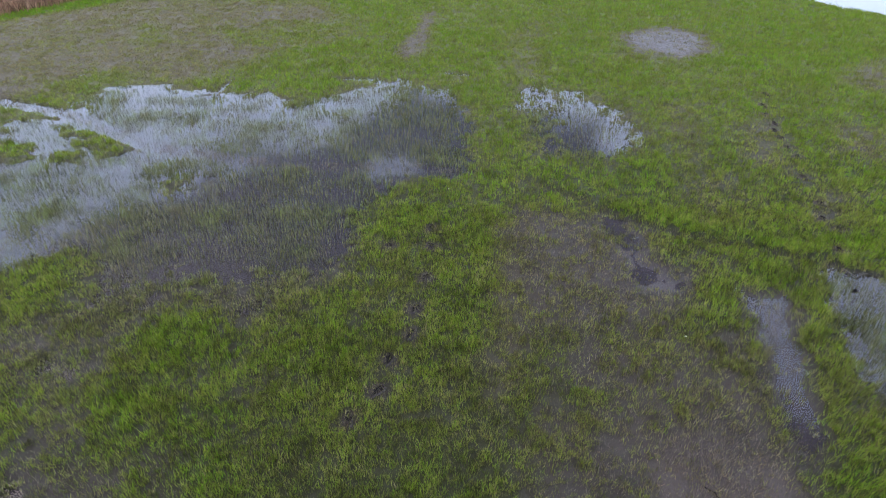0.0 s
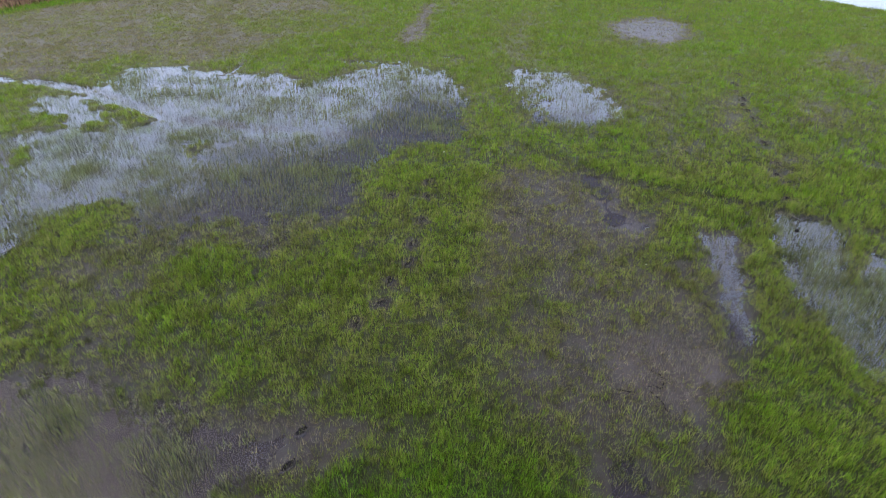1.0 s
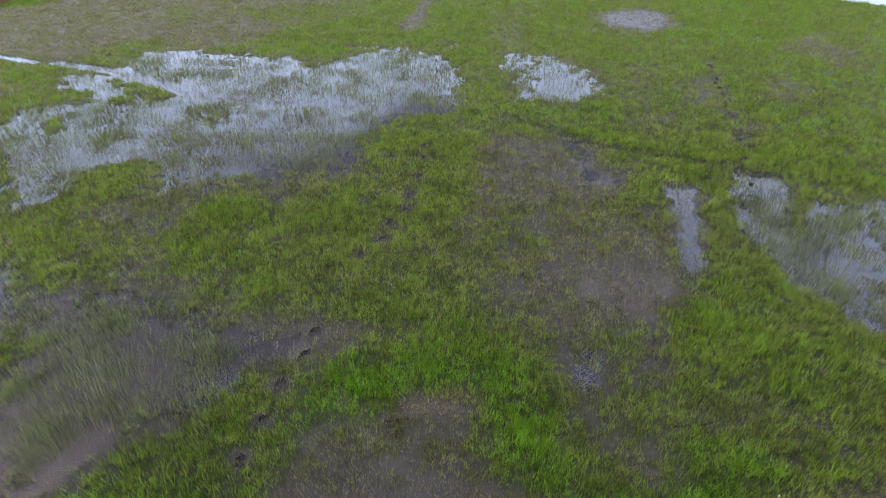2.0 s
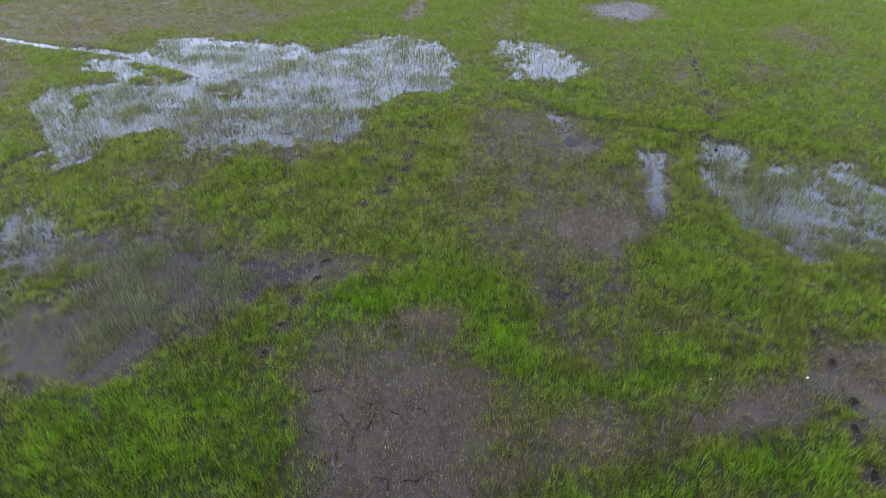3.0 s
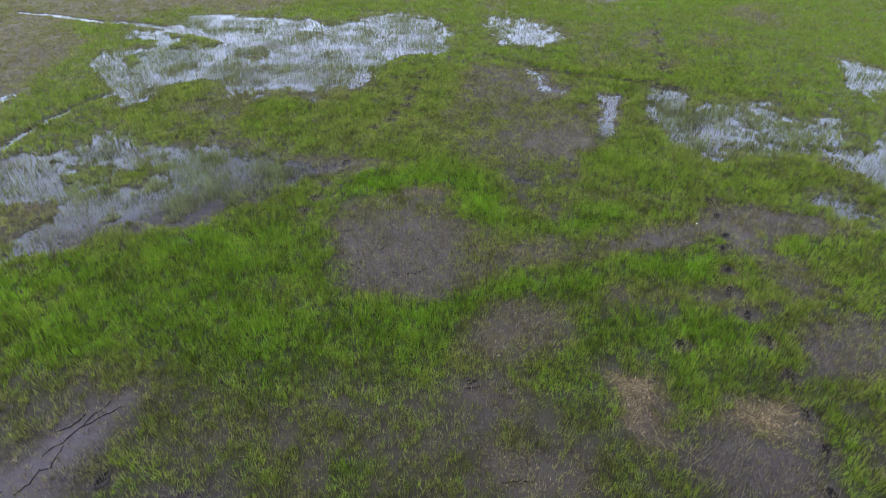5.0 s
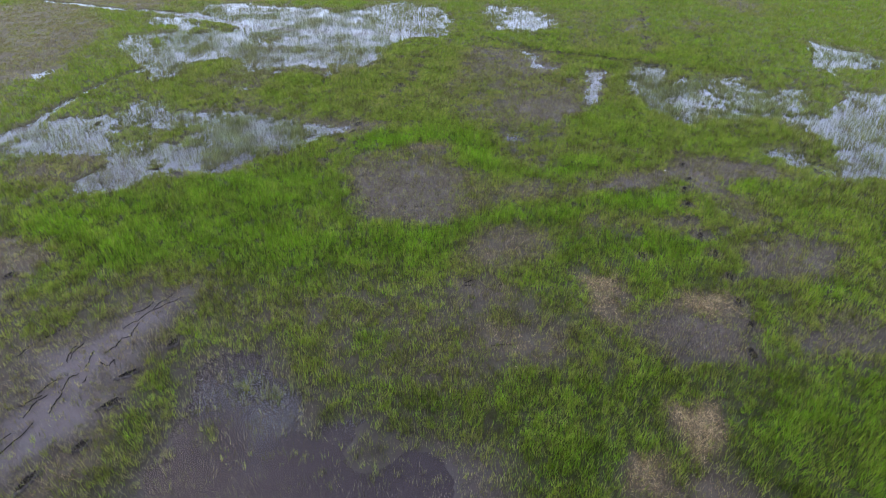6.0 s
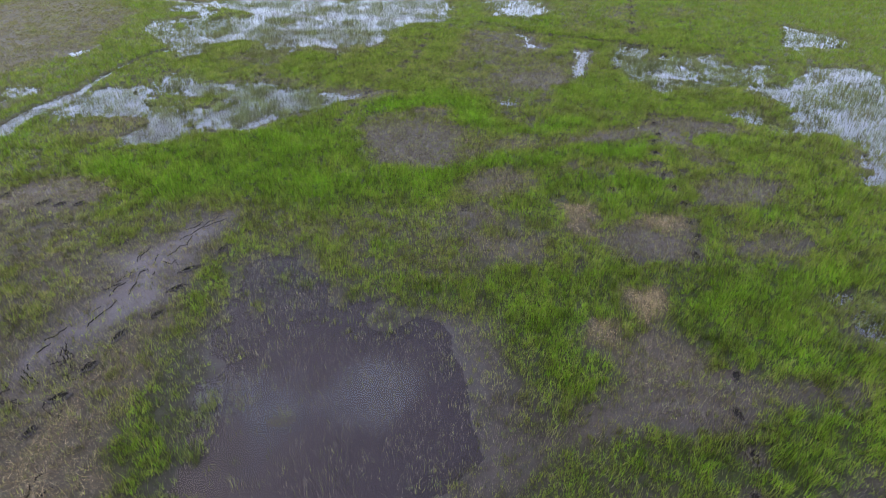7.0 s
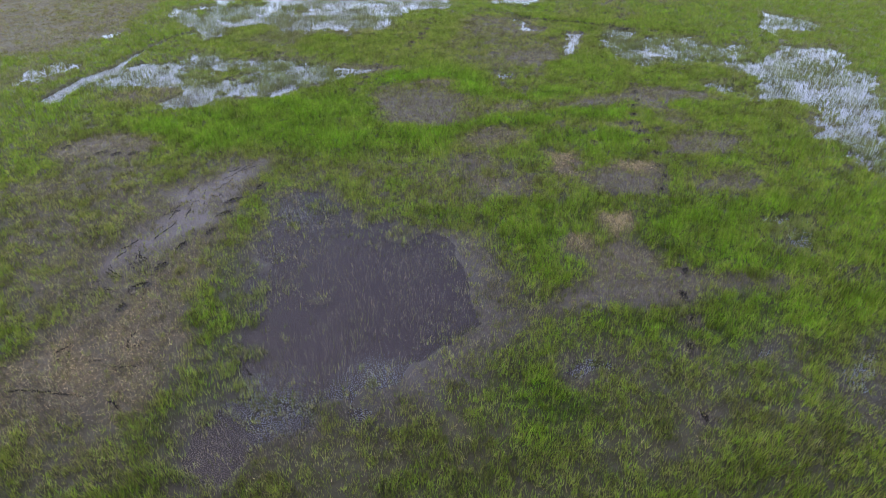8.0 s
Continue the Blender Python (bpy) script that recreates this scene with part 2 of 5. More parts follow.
zone(0.35, 0.15, 0, 0.2, 0.75, 0.27, [(-2.4, 23.6), (-2.1, 22.9), (-1.7, 23.6), (-1.3, 30.5), (-1.7, 30.5), (-2.1, 26.7)])  # track
zone(0.7, 0.4, 0, 0.08, 0.4, 0.54, [(6, 26.1), (8.9, 27.8), (10.3, 26.5), (9.4, 23.1), (7.8, 22.2), (5.8, 22.9)])  # rim of the bare oval
zone(0.12, 0.1, -0.01, 0, 1, 0.3375, [(6.6, 26), (8.7, 27.1), (9.7, 25.9), (9, 23.5), (8, 22.8), (6.5, 23.8)])  # bare oval
zone(0.72, 0.36, 0, 0.08, 0.4, 0.54, [(7.5, 16.5), (8.4, 16.8), (8.3, 15.1), (7.5, 13.8), (6.8, 14.4)])  # dull right
zone(0.72, 0.34, 0, 0.1, 0.3, 0.54, [(5.8, 18), (7, 18.4), (5.8, 14.1), (4.9, 14.1)])  # dull right
zone(0.74, 0.38, 0, 0.08, 0.3, 0.675, [(4.9, 13.6), (6.1, 13.3), (5.5, 11.4), (4.6, 11.8)])  # dull right
zone(0.65, 0.3, 0, 0.08, 0.5, 0.54, [(10.2, 16.5), (11.1, 15.8), (10.2, 14.2), (9.3, 14.7)])  # dull right
zone(0.6, 0.28, 0, 0.08, 0.5, 0.54, [(13.3, 21.4), (15, 22.2), (13.2, 19.2), (12.6, 19.6)])  # dull right
zone(0.6, 0.28, 0, 0.08, 0.5, 0.54, [(12.4, 20.6), (14.1, 20.8), (15.1, 19.3), (13.8, 17.2), (13.1, 18.2)])  # dull right
zone(0.72, 0.4, 0, 0.08, 0.4, 0.54, [(7.6, 12.7), (8.4, 12.7), (7.7, 11.3), (7, 11.3)])  # dull right
zone(0.72, 0.42, 0, 0.05, 0.2, 0.54, [(1.9, 26.4), (3.3, 28.3), (2.9, 23.1), (2.5, 20), (1.4, 20)])  # dull streak
zone(0.6, 0.16, 0, 0.1, 0.45, 0.675, [(-23, 16.2), (-21.9, 19.2), (-18.2, 20.1), (-15.2, 15.1), (-14.3, 10.9), (-14.2, 7.7), (-14.4, 5.1)])  # brown meadow
zone(0.55, 0.16, 0, 0.1, 0.5, 0.675, [(-25.2, 13.3), (-22.9, 16), (-14.7, 15.9), (-13.5, 9.4), (-14.3, 7.2), (-15.9, 5.7), (-16.9, 3.1)])  # brown meadow
zone(0.3, 0.2, 0.025, 0, 0.8, 0.3645, [(-14.1, 8.7), (-13.6, 9.4), (-13.1, 8.2), (-13.6, 8)])  # small far pool
zone(0.7, 0.2, 0, 0.12, 0.3, 0.675, [(-27.4, 28.4), (-15.1, 28.1), (-12.1, 23), (-14.5, 21), (-16.2, 19.6), (-18.8, 20.1), (-20.6, 19.3)])  # brown meadow
zone(0.66, 0.2, 0, 0.1, 0.35, 0.675, [(-22.9, 19.5), (-19.4, 20.6), (-16.5, 17.4), (-14.9, 13.3), (-14.5, 10.7), (-14.8, 8.7)])  # brown meadow
# puddle behind the ditch
zone(0.68, 0.34, 0.006, 0, 0.5, 0.4725, [(1.4, 20), (2.7, 19.9), (4.1, 18.9), (5, 16.8), (4.5, 14.7), (3.2, 14.2), (1.8, 14.8), (1.6, 16.3), (1.3, 18.2)])  # wet hollow
zone(0.56, 0.35, 0.03, 0, 0.6, 0.297, [(3.1, 19.3), (3.6, 19.3), (3.7, 17), (4.4, 16.5), (4, 15.1), (2.5, 15.3), (1.8, 16.2), (2.5, 16.5), (2.9, 17.5)])  # puddle
zone(0.66, 0.35, 0.02, 0, 0.6, 0.3645, [(1.9, 19.7), (2.4, 19.9), (2.3, 17), (4, 16.5), (3.6, 14.8), (2.4, 15), (1.8, 16.2)])  # puddle
zone(0.25, 0.35, 0.05, 0, 0.6, 0.297, [(2.9, 18.2), (3.7, 18.2), (3.8, 15.7), (3.6, 14.9), (2.7, 15.5)])  # puddle
# left pools
zone(0.55, 0.36, 0.035, 0, 0.5, 0.675, [(-14, 17.6), (-12.1, 17.1), (-12, 19.4), (-11.9, 20.3), (-9.9, 20.2), (-7.3, 19.2), (-5.3, 18.2), (-3.5, 20.1), (-2, 20.7), (-0.3, 18), (-0.1, 13.9), (-1.2, 13.6), (-2, 12.7), (-2.6, 11.7), (-4.5, 12.5), (-6, 13.1), (-6.8, 12.5), (-7.8, 11.4), (-8.4, 10.7), (-9.2, 10.3)])  # flooded grass
zone(0.5, 0.36, 0.05, 0, 0.6, 0.54675, [(-11.9, 14.3), (-11.1, 14.9), (-9.4, 13.8), (-8.2, 13), (-8.1, 12.1), (-8.5, 11.1), (-9.3, 10.4)])  # pool
zone(0.5, 0.36, 0.05, 0, 0.6, 0.54675, [(-13.1, 13.7), (-12.3, 14), (-10.2, 14.5), (-7.5, 13.2), (-6.1, 13), (-5.3, 13.6), (-3.6, 13.5), (-2.7, 13), (-2.9, 12.2), (-4.3, 12.2), (-5.5, 12), (-5.8, 11.2), (-6.8, 10.6), (-8.4, 10.8), (-8.8, 9.6), (-9.5, 8.4)])  # pool
zone(0.5, 0.36, 0.05, 0, 0.6, 0.54675, [(-12.9, 12.5), (-12.9, 13.7), (-11, 14), (-8.6, 12.9), (-6.8, 13.4), (-4.8, 12.7), (-2, 13.4), (-2.4, 12.2), (-3.4, 10.3), (-4.5, 11.3), (-6, 11.1), (-6.1, 9.5), (-7.1, 10.1), (-8.5, 10.5), (-9, 9.7), (-8.8, 8.7), (-9.3, 8.1), (-10.5, 9.4)])  # pool
zone(0.5, 0.36, 0.05, 0, 0.6, 0.54675, [(-8.5, 16.7), (-6.7, 17.1), (-5.9, 17.7), (-4.6, 18.2), (-3.3, 19.1), (-2.3, 19.4), (-0.6, 19.3), (-0.4, 17.6), (-0.3, 14), (-1.3, 13.8), (-4.7, 14.3), (-6.3, 14.7), (-7.4, 15.1), (-8.9, 16.1)])  # pool
zone(0.48, 0.4, 0.04, 0, 0.6, 0.405, [(-12.6, 17.2), (-10.1, 16.1), (-7.3, 15.2), (-5.2, 14.2), (-6.8, 13.6), (-9.3, 14.3), (-11.4, 15.5)])  # flooded grass
zone(0.48, 0.4, 0.045, 0, 0.5, 0.3375, [(-13.7, 17.2), (-12.2, 17.1), (-10.3, 15.7), (-8.5, 14.9), (-7.2, 14.6), (-7.1, 13.9), (-8.7, 13.6), (-9.5, 13.9), (-11.2, 14.8), (-11.6, 14.4)])  # flooded grass
zone(0.3, 0.3, 0.045, 0, 0.7, 0.297, [(-11.9, 20), (-10, 20.3), (-9.4, 18.4), (-10.4, 17.8)])  # pool
zone(0.35, 0.3, 0.045, 0, 0.7, 0.297, [(-7.4, 18.4), (-6.5, 19.7), (-5.8, 18.7), (-6.2, 17.2), (-6.8, 17.2)])  # pool
zone(0.9, 0.55, -0.03, 0, 0, 0.22, [(-11.8, 16.7), (-10.8, 16.4), (-8.6, 15.2), (-9.2, 15.3), (-11.3, 16.2)])  # green bank
zone(0.86, 0.6, -0.02, 0, 0.1, 0.2025, [(-12.8, 15.7), (-11.8, 15.5), (-11.3, 14.8), (-11.7, 14.4), (-12, 14.5)])  # green islet
zone(0.86, 0.6, -0.02, 0, 0.1, 0.162, [(-11, 15), (-10.4, 15), (-10, 14.5), (-10.6, 14.4)])  # green islet
zone(0.86, 0.6, -0.02, 0, 0.1, 0.27, [(-7.4, 13.5), (-6.6, 13.7), (-6.1, 12.7), (-6.9, 12.5)])  # green islet
zone(0.9, 0.62, -0.03, 0, 0, 0.27, [(-8.4, 9.5), (-8, 10.6), (-6.9, 10.1), (-6.8, 8.9), (-7.7, 8.5)])  # green islet
zone(0.75, 0.55, -0.01, 0, 0.1, 0.135, [(-11, 15.6), (-10, 16), (-8.9, 15.1), (-9.5, 14.7)])  # green islet
zone(0.85, 0.6, -0.02, 0, 0.1, 0.162, [(-11.9, 13), (-11.6, 13.3), (-10.9, 12.5), (-11.2, 12)])  # green islet
zone(0.8, 0.55, -0.01, 0, 0.2, 0.2025, [(-13.3, 11.8), (-12.4, 12), (-11.3, 10.5), (-11.9, 9.7)])  # green islet
zone(0.88, 0.6, -0.02, 0, 0.1, 0.3375, [(-11.3, 8.8), (-11.2, 10.1), (-10.5, 9.2), (-9.8, 7.8), (-10.2, 7.2)])  # green strip by the small channel
# wet slope below the pools
zone(0.42, 0.3, 0.04, 0.03, 0.6, 0.6075, [(-7.8, 11.4), (-6.8, 12.5), (-5.7, 13), (-4.5, 12.5), (-2.6, 11.7), (-2.2, 10.5), (-2.5, 9.5), (-3.6, 9.6), (-4.5, 9.3), (-5.6, 9.5), (-6.5, 9.1), (-8.2, 10.7)])  # wet slope
zone(0.86, 0.6, -0.01, 0, 0.1, 0.405, [(-8.9, 9.7), (-8.4, 10), (-8.1, 10.4), (-7.2, 10), (-7, 9.3), (-7.7, 8.8), (-8.1, 8.5)])  # green tongue
zone(0.62, 0.3, 0.004, 0.1, 0.5, 0.675, [(-6.5, 9.3), (-5.6, 9.5), (-4.3, 9.4), (-3.4, 9.6), (-2.7, 8.5), (-2.7, 7.5), (-3.1, 6.8), (-4.5, 6.8), (-5.4, 7), (-6.9, 8.5)])  # brown slope
zone(0.6, 0.38, 0.001, 0.02, 0.75, 0.675, [(-8, 8.3), (-6.9, 8.5), (-5.4, 7), (-4.5, 6.8), (-3.6, 6.6), (-3, 5.2), (-5.9, 5.2)])  # wet lower slope
zone(0.86, 0.62, 0, 0.02, 0.15, 0.405, [(-5.9, 8.1), (-5.1, 9), (-3.8, 8.4), (-2.7, 5.5), (-3.3, 4.5), (-4, 5.1), (-4.6, 5.8), (-5.4, 5.7), (-5.6, 6.9)])  # green rise
zone(0.75, 0.5, 0, 0.02, 0.35, 0.4725, [(-8.5, 6.7), (-7.8, 7.2), (-6.4, 6.7), (-5.4, 5.7), (-6.8, 5.5), (-7.7, 5.5)])  # green rise
zone(0.48, 0.38, 0.002, 0.02, 0.9, 0.4725, [(-6.9, 3.8), (-6.5, 4.9), (-5.6, 5.4), (-4.3, 4.8), (-2.4, 4.3), (-2.9, 3.7), (-3.5, 3.3), (-3.9, 3), (-4.3, 2.4), (-4.7, 1.8), (-5.1, 1.2), (-5.7, 1.8), (-6.2, 2.8)])  # dark wet mud
zone(0.58, 0.38, 0.001, 0.02, 0.7, 0.4725, [(-7.5, 3.2), (-6.8, 3.7), (-6.2, 2.8), (-5.7, 1.8), (-5.1, 1.2), (-5.5, 0.8), (-5.7, 0.5)])  # wet sparse grass
zone(0.4, 0.34, 0.008, 0.02, 0.9, 0.3375, [(-7.2, 4.8), (-6.6, 5.5), (-5.3, 5.1), (-3.6, 4.3), (-3.3, 3.9), (-4, 3.6), (-5.1, 3.6), (-4.9, 2.2), (-5.1, 1.3), (-5.5, 1.4), (-6.2, 3)])  # dark shallow
zone(0.32, 0.2, 0.002, 0.1, 0.85, 0.27, [(-3.5, 4.5), (-2.7, 4.5), (-1.3, 4.4), (-1.6, 4), (-2.3, 3.6), (-3.1, 3.6)])  # bare mud by the prints
# pool on the left
zone(0.42, 0.36, 0.045, 0, 0.6, 0.54675, [(-10, 4), (-9.6, 4.6), (-8.6, 5.3), (-7.2, 4.9), (-6.7, 3.7), (-6.9, 2.7), (-7, 2), (-6.8, 1.2), (-7.2, 0.7), (-7.7, 0.5)])  # pool
zone(0.35, 0.35, 0.05, 0, 0.6, 0.3645, [(-10.4, 4.6), (-9.7, 4.6), (-9.1, 3.5), (-9.1, 2.7)])  # pool
zone(0.1, 0.3, 0.05, 0.06, 0.9, 0.22, [(-7.7, 0.5), (-7.9, 1.3), (-7.7, 2), (-7.5, 2.5), (-6.9, 1.4), (-7.2, 0.7)])  # open shallow
zone(0.56, 0.4, 0.042, 0, 0.6, 0.54675, [(-11.4, 3.5), (-11, 4.2), (-10.1, 4.7), (-8.9, 4.1), (-7.5, 4.6), (-5.8, 5), (-4.7, 4.1), (-3.4, 3.7), (-3.6, 2.9), (-4.6, 2.2), (-5.1, 1.5), (-6.2, 1.5), (-7.2, 2), (-9.1, 2.7), (-9.9, 2), (-10.3, 1.9)])  # pool
zone(0.4, 0.4, 0.045, 0, 0.6, 0.3645, [(-10.3, 4.5), (-9.4, 4.5), (-8.7, 3.2), (-9.2, 2.8)])  # pool
zone(0.4, 0.4, 0.045, 0, 0.6, 0.3645, [(-6.4, 4.7), (-5.4, 5), (-4.8, 4), (-5.7, 3.7)])  # pool
zone(0.35, 0.4, 0.045, 0, 0.6, 0.297, [(-4.5, 4.2), (-3.4, 3.9), (-3.5, 3.3), (-4.2, 3.1)])  # pool
zone(0.12, 0.3, 0.05, 0.05, 0.9, 0.22, [(-7.8, 0.1), (-7.7, 1.5), (-7.4, 2), (-6.7, 1.3), (-6.9, 0.7)])  # open shallow
zone(0.85, 0.6, -0.01, 0, 0.1, 0.3645, [(-9.1, 4.2), (-7.8, 4.5), (-6.5, 4), (-6.5, 3), (-7.6, 2.8)])  # green between the pools
zone(0.5, 0.18, 0, 0.28, 0.4, 0.27, [(-8.9, 2.4), (-8.3, 2.5), (-7.8, 1.9), (-8, 1.3), (-8, 1)])  # withered edge
zone(0.62, 0.3, 0, 0.22, 0.3, 0.405, [(-10, 1.8), (-9.1, 2.4), (-8, 2), (-8.1, 0.7), (-8.8, 0.3)])  # withered edge
zone(0.65, 0.3, 0.02, 0, 0.8, 0.3645, [(-13.6, 5), (-12.7, 5), (-11.9, 4.3), (-12.9, 4.2)])  # small far pool
zone(0.7, 0.3, 0.012, 0, 0.7, 0.54675, [(-14.4, 4), (-13.5, 5), (-12.4, 4.8), (-12.7, 2.5), (-13.6, 2.2)])  # small far pool
zone(0.4, 0.34, 0.045, 0, 0.6, 0.54675, [(-6.8, 13.4), (-2, 13.4), (-2.4, 11.9), (-3.3, 10.2), (-4.5, 9.9), (-6, 10.8)])  # thin pool
zone(0.42, 0.34, 0.04, 0, 0.6, 0.54675, [(-9.2, 5.7), (-9, 6.4), (-7.9, 5.8), (-7.2, 4.7), (-7.4, 4), (-7.5, 3.2)])  # pool at the edge
# crest
zone(0.92, 0.57, 0, 0.03, 0.08, 0.4725, [(-2.4, 11.7), (-1.8, 12.8), (-0.5, 13.3), (0.5, 13), (0.5, 11.3), (0.2, 9.8), (0, 8.5), (-0.3, 8), (-1.9, 7.9), (-2.3, 8.5), (-1.6, 9.8), (-2.2, 10.5)])  # crest
zone(1, 0.86, 0, 0, 0, 0.3375, [(-1.7, 9.9), (-0.7, 10.3), (0, 10.1), (-0.1, 9.4), (-1.4, 9.1)])  # lush crest
zone(0.82, 0.38, 0, 0.14, 0.2, 0.6075, [(-1.4, 8), (-0.3, 8), (0.2, 8.3), (0.9, 7.5), (0.7, 5.3), (-0.7, 5.2), (-1.1, 6.3)])  # olive crest
zone(0.86, 0.5, 0, 0.06, 0.15, 0.54, [(-2.8, 8), (-1.4, 8.2), (-1.3, 6.8), (-0.9, 5.2), (-2.5, 5.2), (-2.7, 6.8)])  # green crest
zone(0.92, 0.55, 0, 0.03, 0.08, 0.54, [(-3.5, 8.1), (-1.7, 11.7), (0.3, 11.5), (0.5, 8.4), (1, 7.2), (1.2, 6), (0.7, 5.6), (1, 3.7), (-0.4, 3.8), (-1.7, 3.7), (-1, 4.6), (-2.1, 4.6), (-2.7, 5.5)])  # green shoulder
zone(0.7, 0.34, 0, 0.2, 0.3, 0.3375, [(0.4, 11.3), (1.4, 11.5), (1.6, 8.4), (0.8, 8.5)])  # straw strip on the crest
zone(0.68, 0.3, 0, 0.28, 0.3, 0.3375, [(0.4, 11.3), (1.1, 11.3), (0.8, 8.5), (0.4, 6.9), (0.2, 6.9), (0.2, 8.5)])  # straw strip on the crest
# right slope
zone(0.55, 0.28, -0.005, 0.06, 0.65, 0.4725, [(0.8, 11.9), (1.5, 12.1), (3, 11.4), (3.7, 10.5), (4.3, 9.8), (4, 9.1), (3.3, 8.5), (2.3, 8.1), (1.4, 8.1), (0.8, 8.5), (0.9, 10.3)])  # dull slope
zone(0.4, 0.28, 0.003, -0.2, 0.8, 0.3375, [(2.6, 10), (3.7, 9.9), (4.3, 9.6), (3.9, 9.1), (2.7, 9.3)])  # wet patch
zone(0.45, 0.28, 0.004, -0.2, 0.8, 0.3375, [(2.4, 11.9), (3.2, 11.9), (3.5, 10.5), (3.7, 9.5), (3, 9.3), (2.6, 10.5)])  # wet patch
zone(0.82, 0.56, 0, 0.02, 0.1, 0.27, [(3.8, 10.9), (4.4, 10.8), (4.2, 9.9), (3.7, 10)])  # green tuft
zone(0.86, 0.58, 0, 0.02, 0.1, 0.3375, [(3.6, 9.1), (4.6, 9.6), (4.3, 8.5), (3.4, 8)])  # green tuft
zone(0.58, 0.36, 0, 0.08, 0.6, 0.54, [(1.4, 8.1), (2.3, 8.1), (3.4, 8), (4.2, 8), (4.1, 6.8), (3.7, 5.3), (0.6, 5.3), (1, 6.8)])  # dull lower slope
zone(0.85, 0.58, 0, 0.02, 0.2, 0.27, [(1.2, 6.9), (1.9, 6.9), (1.8, 6.5), (1.1, 6.4)])  # green tuft
zone(0.55, 0.34, 0, 0.08, 0.65, 0.4725, [(0.7, 5.9), (1.7, 6.5), (2.9, 6.5), (3.8, 6.9), (3.9, 5.6), (3.7, 4.6), (2.9, 4.4), (1.9, 4.6), (0.8, 4.5), (0.6, 5.1)])  # dull slope
zone(0.16, 0.12, 0, 0.16, 1, 0.3375, [(2.1, 5.6), (2.8, 6.1), (3.4, 5.6), (3.6, 5.1), (3, 4.6), (2.2, 4.8)])  # bare mud
zone(0.2, 0.14, 0, 0.14, 1, 0.27, [(2.4, 6), (3.3, 6.2), (3.6, 5.5), (3.2, 4.7), (2.7, 4.6), (2.1, 5)])  # bare mud
zone(0.5, 0.35, 0, 0.05, 0.65, 0.3375, [(0.9, 5.7), (1.8, 6), (2.1, 4.9), (2.7, 4.6), (2, 4.2), (1.4, 4.2), (1.1, 4.8)])  # dull slope
zone(0.5, 0.35, 0.004, 0.05, 0.75, 0.27, [(1.4, 3.9), (2, 4.1), (2.3, 3.6), (2.1, 2.9), (1.5, 2.8)])  # wet gap
zone(0.5, 0.35, 0.002, 0.05, 0.7, 0.27, [(2.7, 4.2), (3.4, 4.3), (3.1, 3.4), (2.6, 3.1)])  # wet gap
zone(0.84, 0.5, 0, 0.08, 0.15, 0.455625, [(5, 7.6), (5.7, 7.8), (5.6, 6.5), (5.6, 5.5), (5.8, 5.1), (4.9, 4.9), (4, 4.9), (4.6, 6.2)])  # strip between the pools
# right hand pools
zone(0.05, 0.3, 0.03, -0.3, 1, 0.297, [(4.6, 9.2), (5.3, 9.1), (4.9, 7.8), (4.5, 6.5), (4.1, 5.2), (3.8, 4.6), (3.7, 4.6), (4, 5.6), (4.1, 6.5), (4.4, 7.6), (4.4, 8.4)])  # puddle
zone(0.72, 0.4, 0.02, 0, 0.6, 0.405, [(6.6, 9.7), (7.3, 9.7), (6.8, 7.5), (8, 8.4), (9.4, 8.7), (9.5, 7.3), (7.9, 4.6), (7.1, 4.8), (6.5, 4.3), (6, 4.8), (6, 5.8), (6, 7.2)])  # flooded grass
zone(0.55, 0.4, 0.042, 0, 0.5, 0.455625, [(7.6, 8.1), (8.4, 8.1), (8, 6.9), (9, 8.3), (9.4, 7.2), (8, 4.8), (7.5, 5.2), (7.5, 5.9), (6.5, 4.4), (6.2, 4.8), (6.4, 5.6)])  # pool
zone(0.5, 0.4, 0.045, 0, 0.5, 0.455625, [(6.6, 9.7), (7.5, 9.6), (6.8, 8.8), (6.5, 7.4), (6.9, 7.1), (7.9, 7.6), (6.4, 5.1), (5.9, 5.4), (6, 6.1), (5.7, 6.5), (5.8, 7.2), (6.2, 8.4)])  # pool
zone(0.08, 0.3, 0.06, 0, 0.7, 0.22, [(6.6, 9.8), (7.5, 9.6), (7, 9.2), (6.7, 9.3)])  # open glint
zone(0.66, 0.4, 0.03, 0, 0.6, 0.455625, [(6.7, 9.5), (7.1, 9.3), (6.4, 7.5), (6.5, 6.2), (6.8, 4.6), (6.2, 4.5), (6, 5.8), (6, 7.3)])  # dim pool
zone(0.42, 0.4, 0.05, 0, 0.5, 0.32805, [(6.1, 9.8), (7.5, 9.8), (6.5, 7.6), (6.6, 5.8), (6.2, 5.3), (5.8, 7)])  # pool
zone(0.66, 0.42, 0.03, 0, 0.5, 0.3645, [(7.7, 6.9), (9.2, 6.6), (8.6, 5), (7.5, 5.1)])  # pool
zone(0.45, 0.4, 0.05, 0, 0.5, 0.3645, [(10.6, 4.6), (12.1, 6.9), (13.8, 7), (13.4, 5.1), (11, 1.2), (9.7, 1.1), (8.6, 1.3), (10.3, 3.4)])  # pool
zone(0.45, 0.4, 0.05, 0, 0.5, 0.3645, [(12.2, 6.6), (13.2, 5.6), (12.4, 3.7), (13.3, 3.7), (11.6, 0.2), (9.8, -2.8), (9.4, -2.1), (9.4, -1.3), (10.6, 0), (9.7, 1), (9.5, 1.5), (11.2, 3.1)])  # pool
